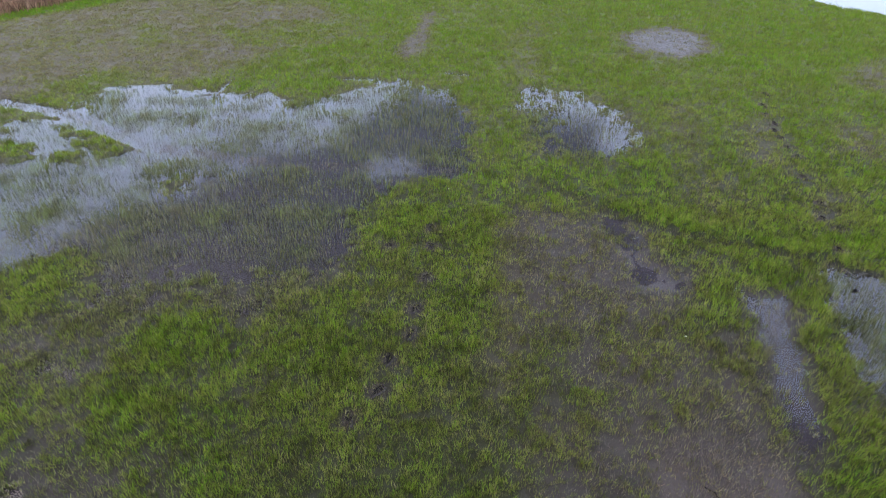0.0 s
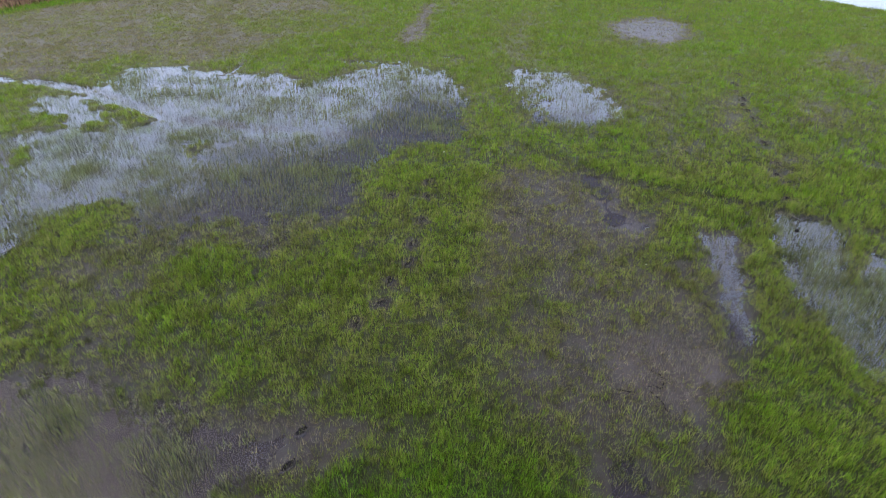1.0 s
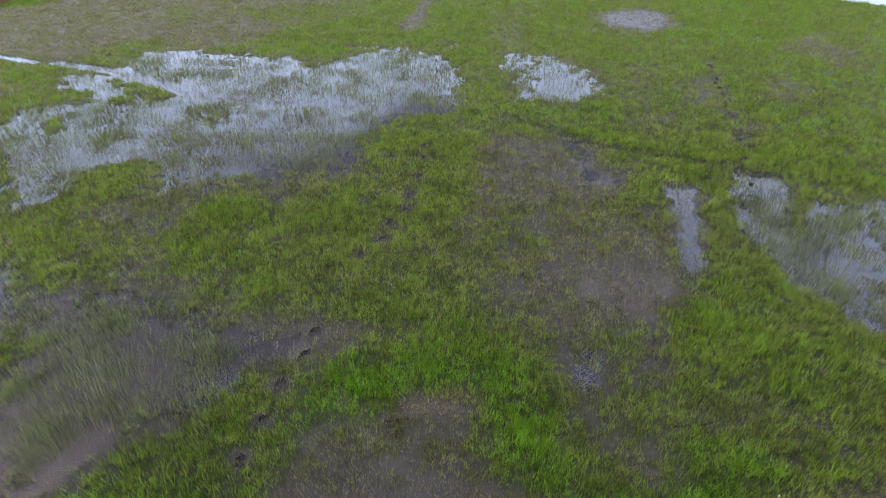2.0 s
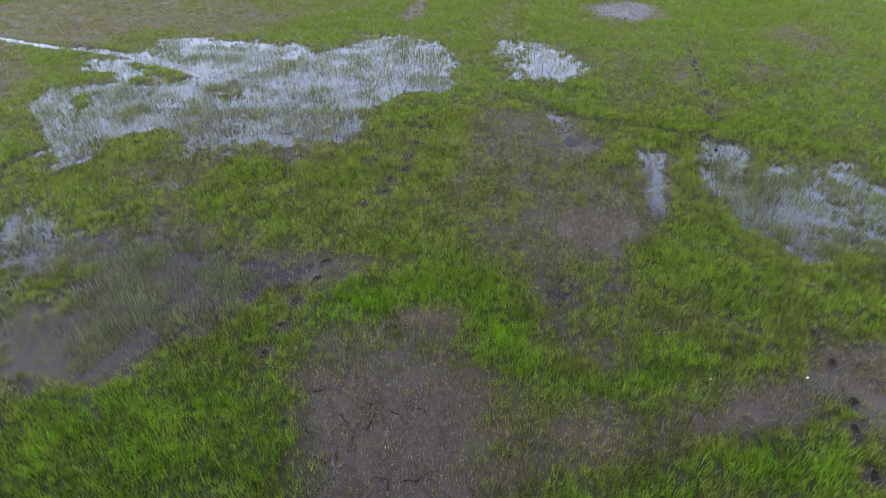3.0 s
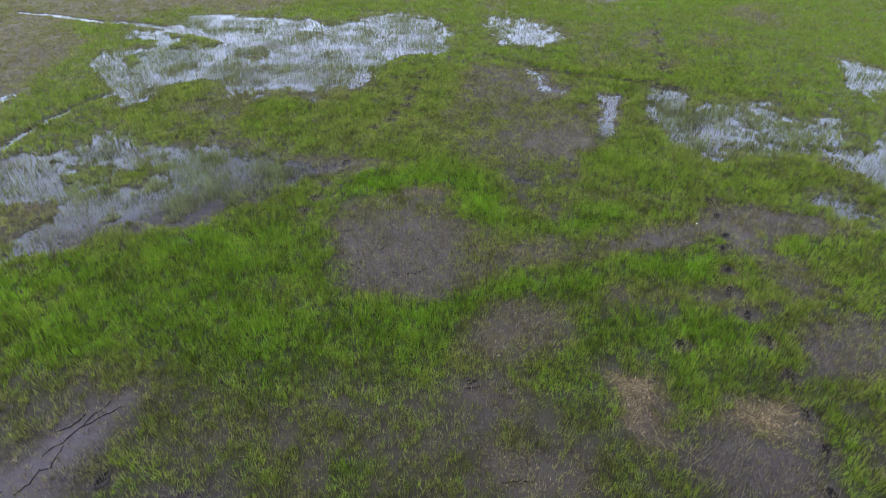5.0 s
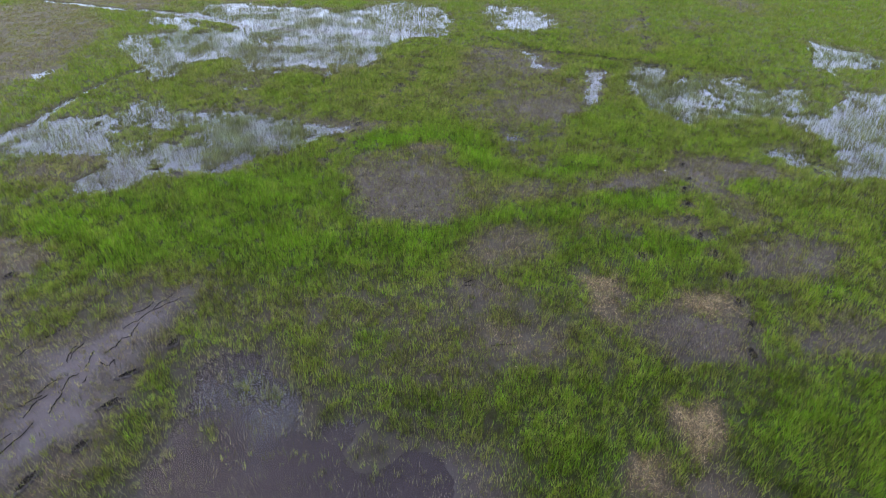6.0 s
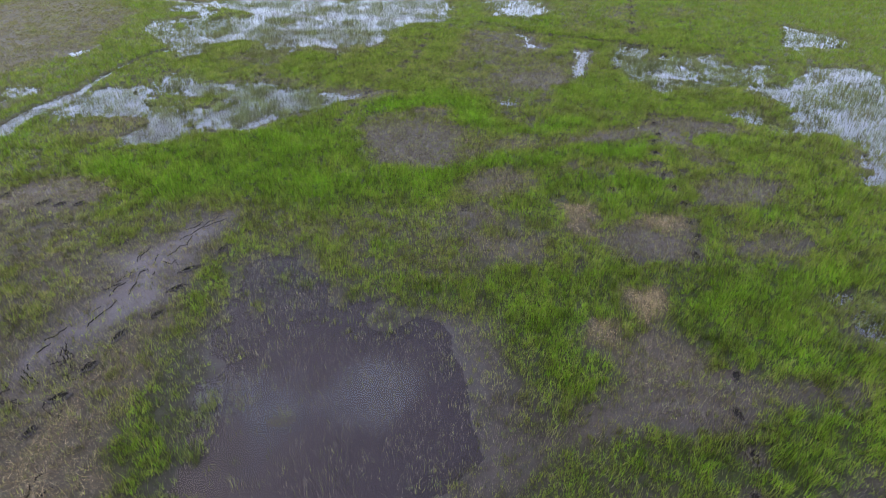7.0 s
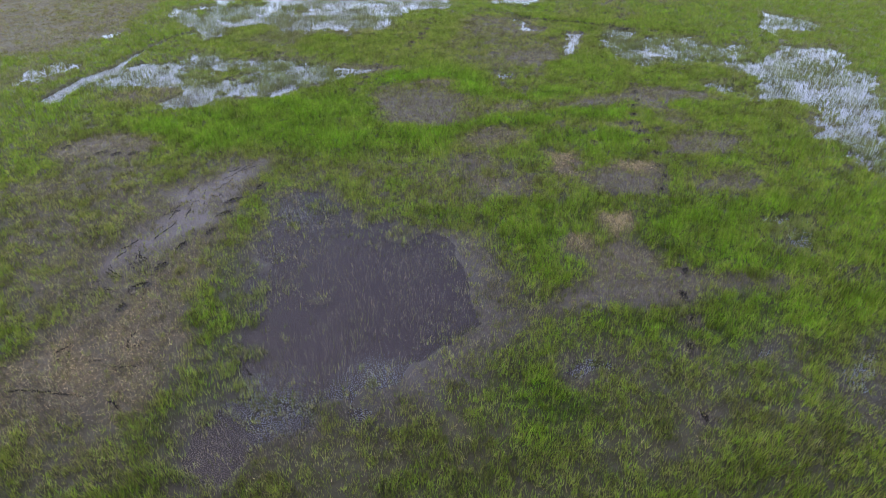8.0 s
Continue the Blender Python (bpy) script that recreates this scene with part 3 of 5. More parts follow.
zone(0.7, 0.42, 0.022, 0, 0.6, 0.3375, [(9.1, 7), (10.9, 7.4), (9.8, 4.6), (9, 4.1), (8.7, 5.1)])  # flooded grass
zone(0.35, 0.35, 0.04, 0, 0.7, 0.297, [(7.6, 2.8), (8.2, 3), (8.4, 2.5), (8.6, 2.2), (8.2, 1.5), (8, 2.2)])  # thin pool
zone(0.12, 0.3, 0.06, 0, 0.7, 0.455625, [(9.3, -2.5), (9.8, -2.8), (9.4, -3.5), (8.9, -3.2)])  # pool at the edge
zone(0.15, 0.3, 0.06, 0, 0.7, 0.3645, [(9.8, -0), (10.3, -0), (9.4, -1.4)])  # pool at the edge
zone(0.45, 0.4, 0.045, 0, 0.5, 0.3645, [(12.5, 9.7), (14.2, 12.4), (15.2, 10.7), (14.1, 9.3)])  # far pool
zone(0.45, 0.4, 0.045, 0, 0.5, 0.3645, [(13.9, 13.1), (14.5, 11.8), (12.5, 8.7), (12.6, 9.9)])  # far pool
zone(0.45, 0.4, 0.045, 0, 0.5, 0.3645, [(9.5, 5), (10.3, 5), (12.1, 7.1), (13.1, 6.8), (9.6, 1.1), (8.6, 1.2), (9.8, 2.9), (9.2, 3.9)])  # pool
# right shoulder
zone(0.92, 0.66, 0, 0, 0.05, 0.405, [(3.4, 4.8), (4.2, 5.6), (5.2, 6), (5.6, 5.2), (6, 4.3), (5.7, 3.2), (4.3, 2.9), (3.3, 3.3)])  # green shoulder right
zone(0.9, 0.64, 0, 0.02, 0.1, 0.4725, [(3.4, 4.4), (4, 4.9), (4.9, 5), (5.9, 5.1), (6.1, 4.6), (5.3, 3.2), (4.4, 3.1), (3.6, 3.2), (3, 3)])  # green shoulder right
zone(0.8, 0.5, 0, 0.08, 0.25, 0.405, [(1.8, 2.8), (3.2, 3), (4.4, 2.7), (3.8, 2.2), (2.5, 2.1), (1.9, 2.2)])  # olive saddle
zone(0.96, 0.86, 0, 0, 0, 0.27, [(1.6, 1.6), (2.3, 1.7), (3.1, 2.3), (3.9, 2.3), (3.5, 1.8), (2.4, 1.3), (1.9, 1.3)])  # lush saddle
zone(0.7, 0.4, 0, 0.25, 0.2, 0.27, [(1.9, 2.1), (2.5, 2), (2.3, 1.7), (1.7, 1.7)])  # pale saddle
# middle band
zone(0.94, 0.7, 0, 0, 0, 0.4725, [(-2.6, 2.3), (-3.4, 2.3), (-3.8, 1.8), (-4.4, 1.1), (-4.8, 0.8), (-5.1, 0.2), (-5.3, -0.1), (-5.2, -0.4), (-3.2, -0.4), (-2.9, 0.2), (-2.8, 0.7), (-2.5, 1.3), (-2.1, 1.8)])  # green band left
zone(1, 0.93, 0, 0, 0, 0.297, [(-2.6, 2.2), (-2.2, 3.1), (-1.7, 3.7), (-0.4, 3.8), (1, 3.7), (1.1, 2.8), (1.1, 1.7), (0.7, 1.6), (0.4, 2), (0.2, 2.7), (-0.3, 3), (-1.1, 2.8), (-1.7, 2.4), (-2.2, 2.2)])  # lush arch
zone(0.6, 0.34, 0, 0.1, 0.75, 0.4725, [(-2.7, 1.8), (-2.2, 2.4), (-0.9, 2.5), (0.2, 2.4), (0.4, 1.7), (0.5, 0.9), (0.5, -0.4), (-0, -0.8), (-1, -0.9), (-1.6, -0.8), (-2, -0.1), (-2.4, 0.3), (-2.2, 1.1)])  # mud rim
zone(0.14, 0.1, 0, 0.08, 1, 0.432, [(-2, 1.3), (-1.3, 1.5), (-0.4, 1.4), (0.2, 1.6), (0.3, 0.9), (0.3, -0.3), (-0.2, -0.7), (-0.8, -0.7), (-1.5, -0.6), (-1.8, -0.1), (-1.9, 0.4)])  # bare cracked mud
zone(0.4, 0.2, 0, 0.3, 0.6, 0.22, [(-1, 2.7), (-0.3, 3), (0.3, 2.8), (0.1, 2.5), (-0.9, 2.5)])  # dry patch
zone(0.6, 0.28, 0, 0.28, 0.35, 0.27, [(0.2, 1.6), (0.5, 1.5), (0.8, 0.2), (0.7, -0.5), (0.4, -0.6), (0.4, 0.9)])  # straw margin
zone(0.66, 0.36, 0, 0.24, 0.45, 0.27, [(0.2, 0.3), (0.7, 1), (1.9, 1.2), (2.3, 0.6), (3.2, 1), (3.7, 0.8), (3.1, 0.4), (2.1, 0.1), (1.1, -0.2), (0.6, -0.4)])  # dull strip
zone(0.32, 0.15, 0, 0.14, 0.95, 0.243, [(3.3, 0.9), (4.2, 1.6), (5.4, 1.8), (5.8, 2.2), (5.6, 1.2), (4.7, 0.9), (3.5, 0.7)])  # mud strip
zone(0.3, 0.14, 0, 0.18, 1, 0.27, [(5.7, 2.3), (6.8, 2.1), (7.6, 1.8), (7.8, 1.4), (6.8, 1.2), (6.1, 0.9), (5.9, 0.3), (5.6, 0.5), (5.5, 1.2)])  # rutted mud
zone(0.5, 0.28, 0, 0.1, 0.8, 0.27, [(5.8, 0.4), (6.3, 0.4), (6.3, -0.5), (5.7, -0.7)])  # rutted mud
zone(0.93, 0.74, 0, 0, 0, 0.22, [(6.1, 1), (6.8, 1.2), (7.5, 1), (7.1, 0.5), (6.1, 0.5)])  # green island
zone(0.97, 0.86, 0, 0, 0, 0.297, [(0.2, -0.8), (1, -0.3), (1.9, -0.1), (3.1, 0.3), (4.2, 0.7), (5.2, 0.9), (4.7, -0.3), (3.8, -0.4), (2.9, -0.3), (2.4, -0.7), (1.6, -0.7), (1.1, -1), (0.4, -1.1)])  # lush tongue
zone(0.72, 0.45, 0, 0.2, 0.25, 0.3375, [(2.4, -0.8), (2.9, -0.3), (3.8, -0.4), (4.7, -0.4), (4.8, -0.8), (5.3, -1), (4.2, -1.2), (3.6, -1.1), (2.6, -1)])  # olive swale
zone(0.95, 0.84, 0, 0, 0, 0.3375, [(2, -1.1), (2.8, -1.1), (3.6, -1.2), (4.3, -1.2), (5.1, -1.3), (5.2, -1.7), (4.6, -2.3), (3.8, -2.4), (3.3, -2.3), (2.7, -2.1), (1.9, -2.2)])  # lush tongue
zone(0.9, 0.66, 0, 0.03, 0.1, 0.4725, [(-7.5, 0.2), (-6.3, 0.6), (-4.9, 0.9), (-3.9, 1.7), (-2.6, 0.9), (-2.6, -0), (-1.6, -1), (-3, -1.1), (-3.5, -0.6), (-4.7, -0.6), (-6.2, -0.4), (-6.6, -1.2)])  # green slope left
zone(0.75, 0.42, 0, 0.2, 0.2, 0.27, [(-5.2, 0.2), (-4, 0.3), (-4, -0.3), (-4.8, -0.4)])  # pale slope
zone(0.97, 0.84, 0, 0, 0, 0.405, [(-6.6, -1.2), (-6.2, -0.4), (-4.7, -0.6), (-3.5, -0.6), (-3, -1.1), (-1.6, -1), (-0.6, -1), (0.2, -1.1), (0.2, -1.5), (-0.6, -1.6), (-1.3, -2), (-2.2, -2.2), (-2.9, -1.8), (-3.8, -1.6), (-4.5, -1.9), (-5.2, -2.1), (-5.8, -2.3)])  # lush band
zone(0.95, 0.8, 0, 0, 0, 0.405, [(-8.5, -0.8), (-7.5, -0.3), (-6.2, 0.4), (-3.9, 1.6), (-2.4, 1.9), (-1.8, -0.2), (-3.1, -0.7), (0.2, -1.1), (0.2, -2.2), (-1.5, -2.2), (-2, -2.5), (-3.5, -2.7), (-4.6, -2.2), (-6.1, -2.2), (-6.7, -2.7), (-6.9, -1.7), (-8.3, -1.2)])  # lush band
zone(0.55, 0.2, 0, 0.34, 0.6, 0.3375, [(0.4, -1.4), (1.1, -1), (2, -0.8), (1.9, -1.5), (1.4, -2.2), (0.8, -2.4), (0.4, -2.2)])  # brown mud
zone(0.62, 0.42, 0, 0.12, 0.5, 0.405, [(-3.2, -3.6), (-2.6, -3.1), (-1.4, -3), (0.3, -2.6), (1.2, -2.9), (1.7, -3.2), (1.8, -4), (1.1, -4.5), (0.7, -5), (-0, -5.1), (-0.9, -5), (-2, -4.8), (-2.2, -4.5), (-1.7, -4)])  # sparse olive
zone(0.28, 0.18, 0, 0.15, 0.9, 0.22, [(0.3, -2.6), (1.2, -2.8), (1.2, -3.1), (0.4, -3.1)])  # mud streak
zone(0.4, 0.25, 0, 0.25, 0.7, 0.27, [(0.7, -3.6), (1.8, -3.7), (1.6, -4.4), (0.9, -4.2)])  # mud streak
zone(0.25, 0.15, 0, 0.1, 1, 0.243, [(5.4, -1.6), (6.5, -1.2), (7.3, -1.5), (6.8, -2.2), (6, -2.6), (5.3, -2.3)])  # bare mud
zone(0.5, 0.3, 0, 0.08, 0.8, 0.27, [(5.3, -3.8), (6.5, -3.4), (6.9, -3.6), (6.1, -4.3), (5.3, -4.4)])  # wet mud
# right foreground
zone(0.92, 0.72, 0, 0, 0.05, 0.3375, [(3.9, -5), (4.9, -4.8), (6, -4.5), (6.9, -4.5), (7.3, -4.9), (6.1, -7), (5.2, -7), (4.1, -6.9), (3.9, -6.6), (3.6, -6.2)])  # lush slope
zone(0.6, 0.4, 0.006, 0, 0.5, 0.3375, [(6, -5.4), (7.1, -5.2), (6.5, -6.3), (5.7, -6.3)])  # wet patch
zone(0.93, 0.68, 0, 0, 0.05, 0.297, [(1, -5), (2.1, -4.9), (3.1, -4.5), (3.8, -4.8), (3.1, -5.2), (3, -5.7), (2.4, -5.9), (2.2, -6.4), (2.8, -6.7), (2.5, -7.3), (1.6, -7.5), (1.1, -7.4), (1.1, -6.8), (0.8, -5.9)])  # green hummock
zone(0.04, 0.15, -0.005, 0.05, 1, 0.22, [(2.9, -4), (3.5, -3.3), (4.4, -3.5), (4.5, -3.8), (4.2, -4.4), (3.3, -4.4)])  # bare wet mud
zone(0.1, 0.2, -0.02, 0.95, 0.3, 0.162, [(2.29, -2.49), (3.01, -2.41), (3.01, -2.89), (2.61, -3.37), (2.37, -3.05)])  # straw mound
zone(0.1, 0.2, -0.02, 0.95, 0.3, 0.162, [(3.79, -2.78), (4.51, -2.78), (4.59, -3.26), (4.27, -3.5), (3.63, -3.26)])  # straw mound
zone(0.12, 0.2, -0.02, 0.95, 0.4, 0.162, [(3.15, -5.3), (3.71, -5.3), (3.55, -6.02), (3.23, -6.1), (3.15, -5.7)])  # straw mound
zone(0.15, 0.2, -0.01, 0.9, 0.6, 0.162, [(2.44, -5.87), (2.76, -6.03), (2.84, -6.35), (2.36, -6.35)])  # straw mound
zone(0.3, 0.15, 0, 0.6, 0.6, 0.27, [(2.7, -2.7), (3, -2.9), (2.8, -3.6), (2.6, -3.8), (2.4, -3.5)])  # straw patch
zone(0.15, 0.15, 0, 0.3, 1, 0.27, [(2.6, -6.6), (3.3, -6.2), (3.8, -6.6), (3.8, -7), (3.2, -7.3), (2.6, -7.4)])  # mud
zone(0.32, 0.18, 0, 0.1, 1, 0.297, [(2.4, -7.4), (3.2, -7.3), (4, -7.2), (5.4, -7.3), (5.2, -7.6), (4.4, -7.8), (3.7, -7.9), (2.9, -8), (2, -8.2), (1.7, -8.1)])  # mud
zone(0.92, 0.72, 0, 0, 0, 0.3375, [(3, -8.2), (3.6, -8.1), (5, -7.8), (7, -7.5), (6.5, -8.4), (5.1, -8.4), (4.1, -8.9), (3.4, -8.7)])  # lush bank
zone(0.97, 0.8, 0, 0, 0, 0.297, [(1, -9.9), (1.4, -9.7), (2.1, -9.7), (2.2, -10.1), (1.9, -10.5), (1.2, -10.5)])  # lush hummock
zone(0.76, 0.46, 0, 0.14, 0.3, 0.4725, [(-2.2, -11.2), (-2, -10.7), (-1.3, -10.1), (-0.4, -10), (0.7, -9.8), (1, -10.5), (1.5, -11.2)])  # olive foreground
zone(0.74, 0.48, 0, 0.12, 0.3, 0.4725, [(2.3, -9.7), (3.6, -9.2), (4.7, -9.7), (5.6, -9.8), (4.8, -11.1), (1.5, -11.2), (2, -10.6)])  # olive foreground
zone(0.3, 0.3, 0.012, 0.05, 0.9, 0.27, [(1.8, -9.2), (2.6, -9), (2.6, -9.4), (1.8, -9.5)])  # wet
zone(0.35, 0.3, 0.014, 0, 0.9, 0.27, [(4.4, -8.6), (5, -8.6), (4.7, -9), (4.4, -8.9)])  # wet
zone(0.45, 0.3, 0.012, 0, 0.8, 0.405, [(5.1, -9.1), (5.8, -8.6), (6.3, -8.6), (5.4, -10.2), (5.3, -9.9), (5.1, -9.6)])  # wet
# left foreground
zone(0.25, 0.12, 0, 0.3, 0.85, 0.27, [(-9.2, -2.1), (-8.4, -1.4), (-7.1, -1.5), (-6.7, -2.2), (-7, -2.7), (-7.6, -2.8), (-8.7, -2.8)])  # brown mud
zone(0.45, 0.25, 0.004, 0.1, 0.8, 0.405, [(-8.5, -3), (-7, -2.8), (-6.5, -3.4), (-6.9, -3.8), (-7.7, -4.2)])  # grey wet mud
zone(0.6, 0.32, 0, 0.18, 0.5, 0.4725, [(-9.2, -4.2), (-8.3, -3.4), (-6.4, -3.6), (-5.6, -4.9), (-5.2, -6.1), (-5.9, -6.1), (-5.1, -6.8), (-5, -7.8), (-5.8, -8.4), (-6.3, -8.6)])  # dull grass
zone(0.7, 0.42, 0, 0.08, 0.5, 0.405, [(-6.4, -3.6), (-5.9, -2.6), (-4.6, -2.2), (-3.5, -2.7), (-3.5, -3.3), (-4.4, -2.7), (-4.9, -3.6), (-5.7, -3.8)])  # thinning grass
zone(0.42, 0.22, 0, 0.12, 0.9, 0.3375, [(-5.9, -4.3), (-5.2, -3.9), (-4.8, -3.3), (-4, -2.8), (-3.9, -3.9), (-4.1, -5), (-4.1, -5.7), (-4.3, -6.4), (-4.9, -6.9), (-5.4, -7.7), (-6, -6.8), (-5.8, -6.3), (-5.5, -5.7)])  # mud beside the cracks
zone(0.02, 0.1, 0, -0.3, 1, 0.27, [(-5.8, -4.2), (-5.2, -4), (-4.7, -3.4), (-4.1, -3), (-4.1, -3.7), (-4.3, -4.5), (-4.3, -5.3), (-4.4, -5.9), (-4.7, -6.4), (-5.1, -6.7), (-5.2, -7.3), (-5.5, -7.5), (-5.8, -7.1), (-5.7, -6.5), (-5.4, -5.8), (-5.3, -5)])  # cracked mud
zone(0.42, 0.22, 0, 0.38, 0.65, 0.3375, [(-5.1, -8.2), (-5, -7.6), (-4.8, -7), (-4.4, -6.5), (-4.1, -6), (-3.7, -6.5), (-3.6, -7.5), (-3.6, -8.2), (-3.4, -8.8), (-4.5, -9)])  # trodden straw
zone(0.25, 0.12, 0, 0.5, 0.6, 0.405, [(-5.7, -9.4), (-5.4, -8.6), (-4.9, -8.1), (-3.9, -8.3), (-3.5, -9), (-3.4, -9.8), (-3.6, -10.2), (-4.3, -10.5), (-5.1, -10.4)])  # dead straw
zone(0.68, 0.36, 0, 0.22, 0.35, 0.405, [(-4.9, -10.6), (-4.3, -10.5), (-3.6, -10.3), (-3.2, -10.6), (-3, -11.2), (-4.5, -11.3)])  # olive straw
zone(0.88, 0.6, 0, 0.05, 0.05, 0.243, [(-3.7, -4.1), (-3.3, -4.5), (-3.3, -5.4), (-3, -6.5), (-2.8, -7.3), (-2.6, -8.1), (-2.8, -8.7), (-3.3, -8.8), (-3.6, -8.2), (-3.5, -7.7), (-3.5, -7), (-3.7, -6), (-3.8, -5)])  # green edge
zone(0.88, 0.6, 0, 0.05, 0.1, 0.27, [(-3.4, -8.7), (-3.6, -7.9), (-3.4, -7.5), (-2.8, -7.3), (-2.6, -8), (-2.8, -8.7), (-3.1, -8.8)])  # green edge
zone(0.88, 0.58, 0, 0.05, 0.1, 0.27, [(-3.4, -10.4), (-3.3, -9.8), (-3.1, -9.4), (-2.6, -9.6), (-2.9, -10), (-2.8, -10.6), (-2.9, -10.8), (-3.4, -10.7)])  # green edge
# the near pool
zone(0.03, 0.3, 0.015, -0.3, 1, 0.405, [(-3.3, -4.4), (-2.3, -4.3), (-2, -5.1), (-2.5, -5.8), (-3, -6.5), (-3.2, -6.3), (-3.2, -5.5)])  # shallow arm
zone(0.3, 0.36, 0.012, 0.02, 0.9, 0.3375, [(-3.3, -4.5), (-2.7, -4), (-2.3, -4.1), (-1.9, -5.1), (-1.1, -5.8), (-1.4, -5.9), (-2.4, -5.9), (-2.8, -6.7)])  # shallow margin
zone(0, 0.25, 0.036, -0.3, 1, 0.729, [(-3.1, -6.5), (-2.6, -5.9), (-1.4, -5.8), (-0.8, -5.9), (0.5, -6.1), (0.7, -7.1), (0.9, -8), (0.9, -8.5), (0.4, -8.9), (0.1, -9.3), (-0.4, -9.6), (-0.8, -9.8), (-1.6, -10), (-2.3, -9.9), (-2.7, -9.2), (-2.7, -8.8), (-2.5, -8.3), (-2.8, -7.5)])  # near pool
zone(0.4, 0.3, 0, -0.1, 0.9, 0.637875, [(0.5, -6.1), (1.2, -6.9), (1.4, -8.2), (1.1, -8.7), (0.7, -9.2), (0, -9.7), (-0.4, -9.7), (0.1, -9.3), (0.8, -8.6), (0.9, -8)])  # pool margin
zone(0.6, 0.45, -0.01, 0, 0.4, 0.135, [(-2.9, -5.8), (-2.7, -5.7), (-2.6, -5.9), (-2.8, -6)])  # islet
zone(0.55, 0.45, -0.01, 0, 0.4, 0.162, [(-2, -7.8), (-1.8, -7.6), (-1.5, -7.6), (-1.5, -7.8), (-1.9, -7.9)])  # islet
zone(0.65, 0.5, -0.01, 0, 0.4, 0.2025, [(-1.6, -10.1), (-1.3, -10), (-1.2, -10.2), (-1.5, -10.2)])  # islet
zone(0.25, 0.3, 0.014, 0.03, 1, 0.243, [(-2.9, -10.1), (-2.3, -10), (-2, -10.6), (-2.1, -11.1), (-2.7, -11.2), (-2.8, -10.7)])  # wet corner
zone(0.25, 0.3, 0.014, 0.03, 1, 0.27, [(-2.3, -10.1), (-1.6, -10), (-1.4, -10.3), (-1.8, -10.6), (-2, -10.6)])  # wet corner
zone(0.9, 0.62, 0, 0, 0.1, 0.22, [(-1, -3.9), (-0.8, -3.9), (-0.7, -5), (-0.8, -5.1), (-1, -4.5)])  # green tuft
# channels, ditch and ruts
run(0, 0.2, 0.09, 0, 0.9, 0.08, 0.24, [(-14.89, 18.89), (-11.84, 17.65), (-9.5, 15.96), (-7.89, 15.11), (-6.26, 14.68), (-3.84, 14.23), (-1.85, 14.05), (-0.46, 13.85)])  # channel
run(0.04, 0.2, 0.09, 0, 0.9, 0.07, 0.1, [(1.26, 13.31), (2.09, 12.69), (3.12, 11.71), (4.09, 11.05), (5.06, 10.64), (5.85, 10.24), (7.34, 9.6)])  # ditch
run(0.04, 0.2, 0.08, 0, 0.9, 0.08, 0.26, [(-11.36, 1.16), (-11.45, 1.98), (-11.41, 2.93), (-11.06, 4.03)])  # channel l
run(0.1, 0.2, 0.05, 0, 0.9, 0.08, 0.1, [(-11.06, 4.03), (-11.13, 6.9), (-10.36, 9.21)])  # channel l2
run(0.15, 0.3, 0.03, 0, 0.8, 0.06, 0.07, [(-7.76, 18.12), (-7.43, 18.84), (-7, 19.6)])  # streak a
run(0.15, 0.3, 0.03, 0, 0.8, 0.06, 0.08, [(-7.18, 17.52), (-6.8, 18.24), (-6.42, 19.12)])  # streak b
run(0.15, 0.3, 0.03, 0, 0.8, 0.06, 0.08, [(-6.6, 17.29), (-6.13, 18.04), (-5.59, 18.8)])  # streak c
run(0.15, 0.3, 0.02, 0, 0.8, 0.06, 0.05, [(-8.21, 18.75), (-7.99, 20.92)])  # streak d
run(0.15, 0.3, 0.02, 0, 0.8, 0.06, 0.06, [(-13.88, 20.95), (-13.51, 21.68)])  # streak e
run(0.3, 0.3, 0.03, 0, 0.8, 0.2, 0.1, [(-4.35, 20.83), (-3.16, 20.68), (-2.35, 20.2)])  # streak f
run(0.3, 0.3, 0.03, 0, 0.8, 0.15, 0.06, [(-0.86, 21.35), (0.12, 21.02)])  # streak g
run(0.05, 0.2, 0.09, 0, 0.9, 0.08, 0.15, [(-20.91, 21.02), (-18.68, 20.24), (-15.47, 18.81)])  # channel ext
run(0.1, 0.3, 0.03, 0, 0.8, 0.06, 0.05, [(8.49, 3.04), (8.39, 2.02), (8.85, 1.45)])  # streak h
run(0.1, 0.3, 0.03, 0, 0.8, 0.06, 0.05, [(10.76, 8.57), (11.06, 7.72), (11.67, 6.92)])  # streak i
BOOTS = [(-1.12, 8.07), (-1.41, 7.53), (-1.53, 6.89), (-1.87, 6.41), (-0.87, 10.57), (-1.08, 8.71), (-0.87, 11.23), (-2.29, 4.29), (-2.34, 3.77), (-2.57, 3.19), (-2.64, 2.52), (-2.74, 1.92), (5.53, 2.43), (5.46, 1.84), (5.35, 1.11), (4.97, -0.02), (4.78, -0.58), (4.74, -3.12), (4.69, -3.69), (4.47, -4.28), (4.85, -2.49), (4.05, -7.08), (3.82, -7.72), (3.32, -10.08), (3.55, -8.86), (-1.68, 10.58), (-0.92, 9.58), (3.76, -8.33), (5.12, 0.64), (4.81, -1.2), (4.86, -1.78), (3.57, -1.88), (9.29, 18.9), (8.79, 17.96), (8.54, 17.23), (8.51, 16.59), (8.29, 16.11), (8.25, 15.62), (8.12, 15.03), (8.12, 14.48), (7.73, 13.38), (7.48, 12.15), (7.22, 11.54), (7.32, 11.13), (6.92, 10.38)]
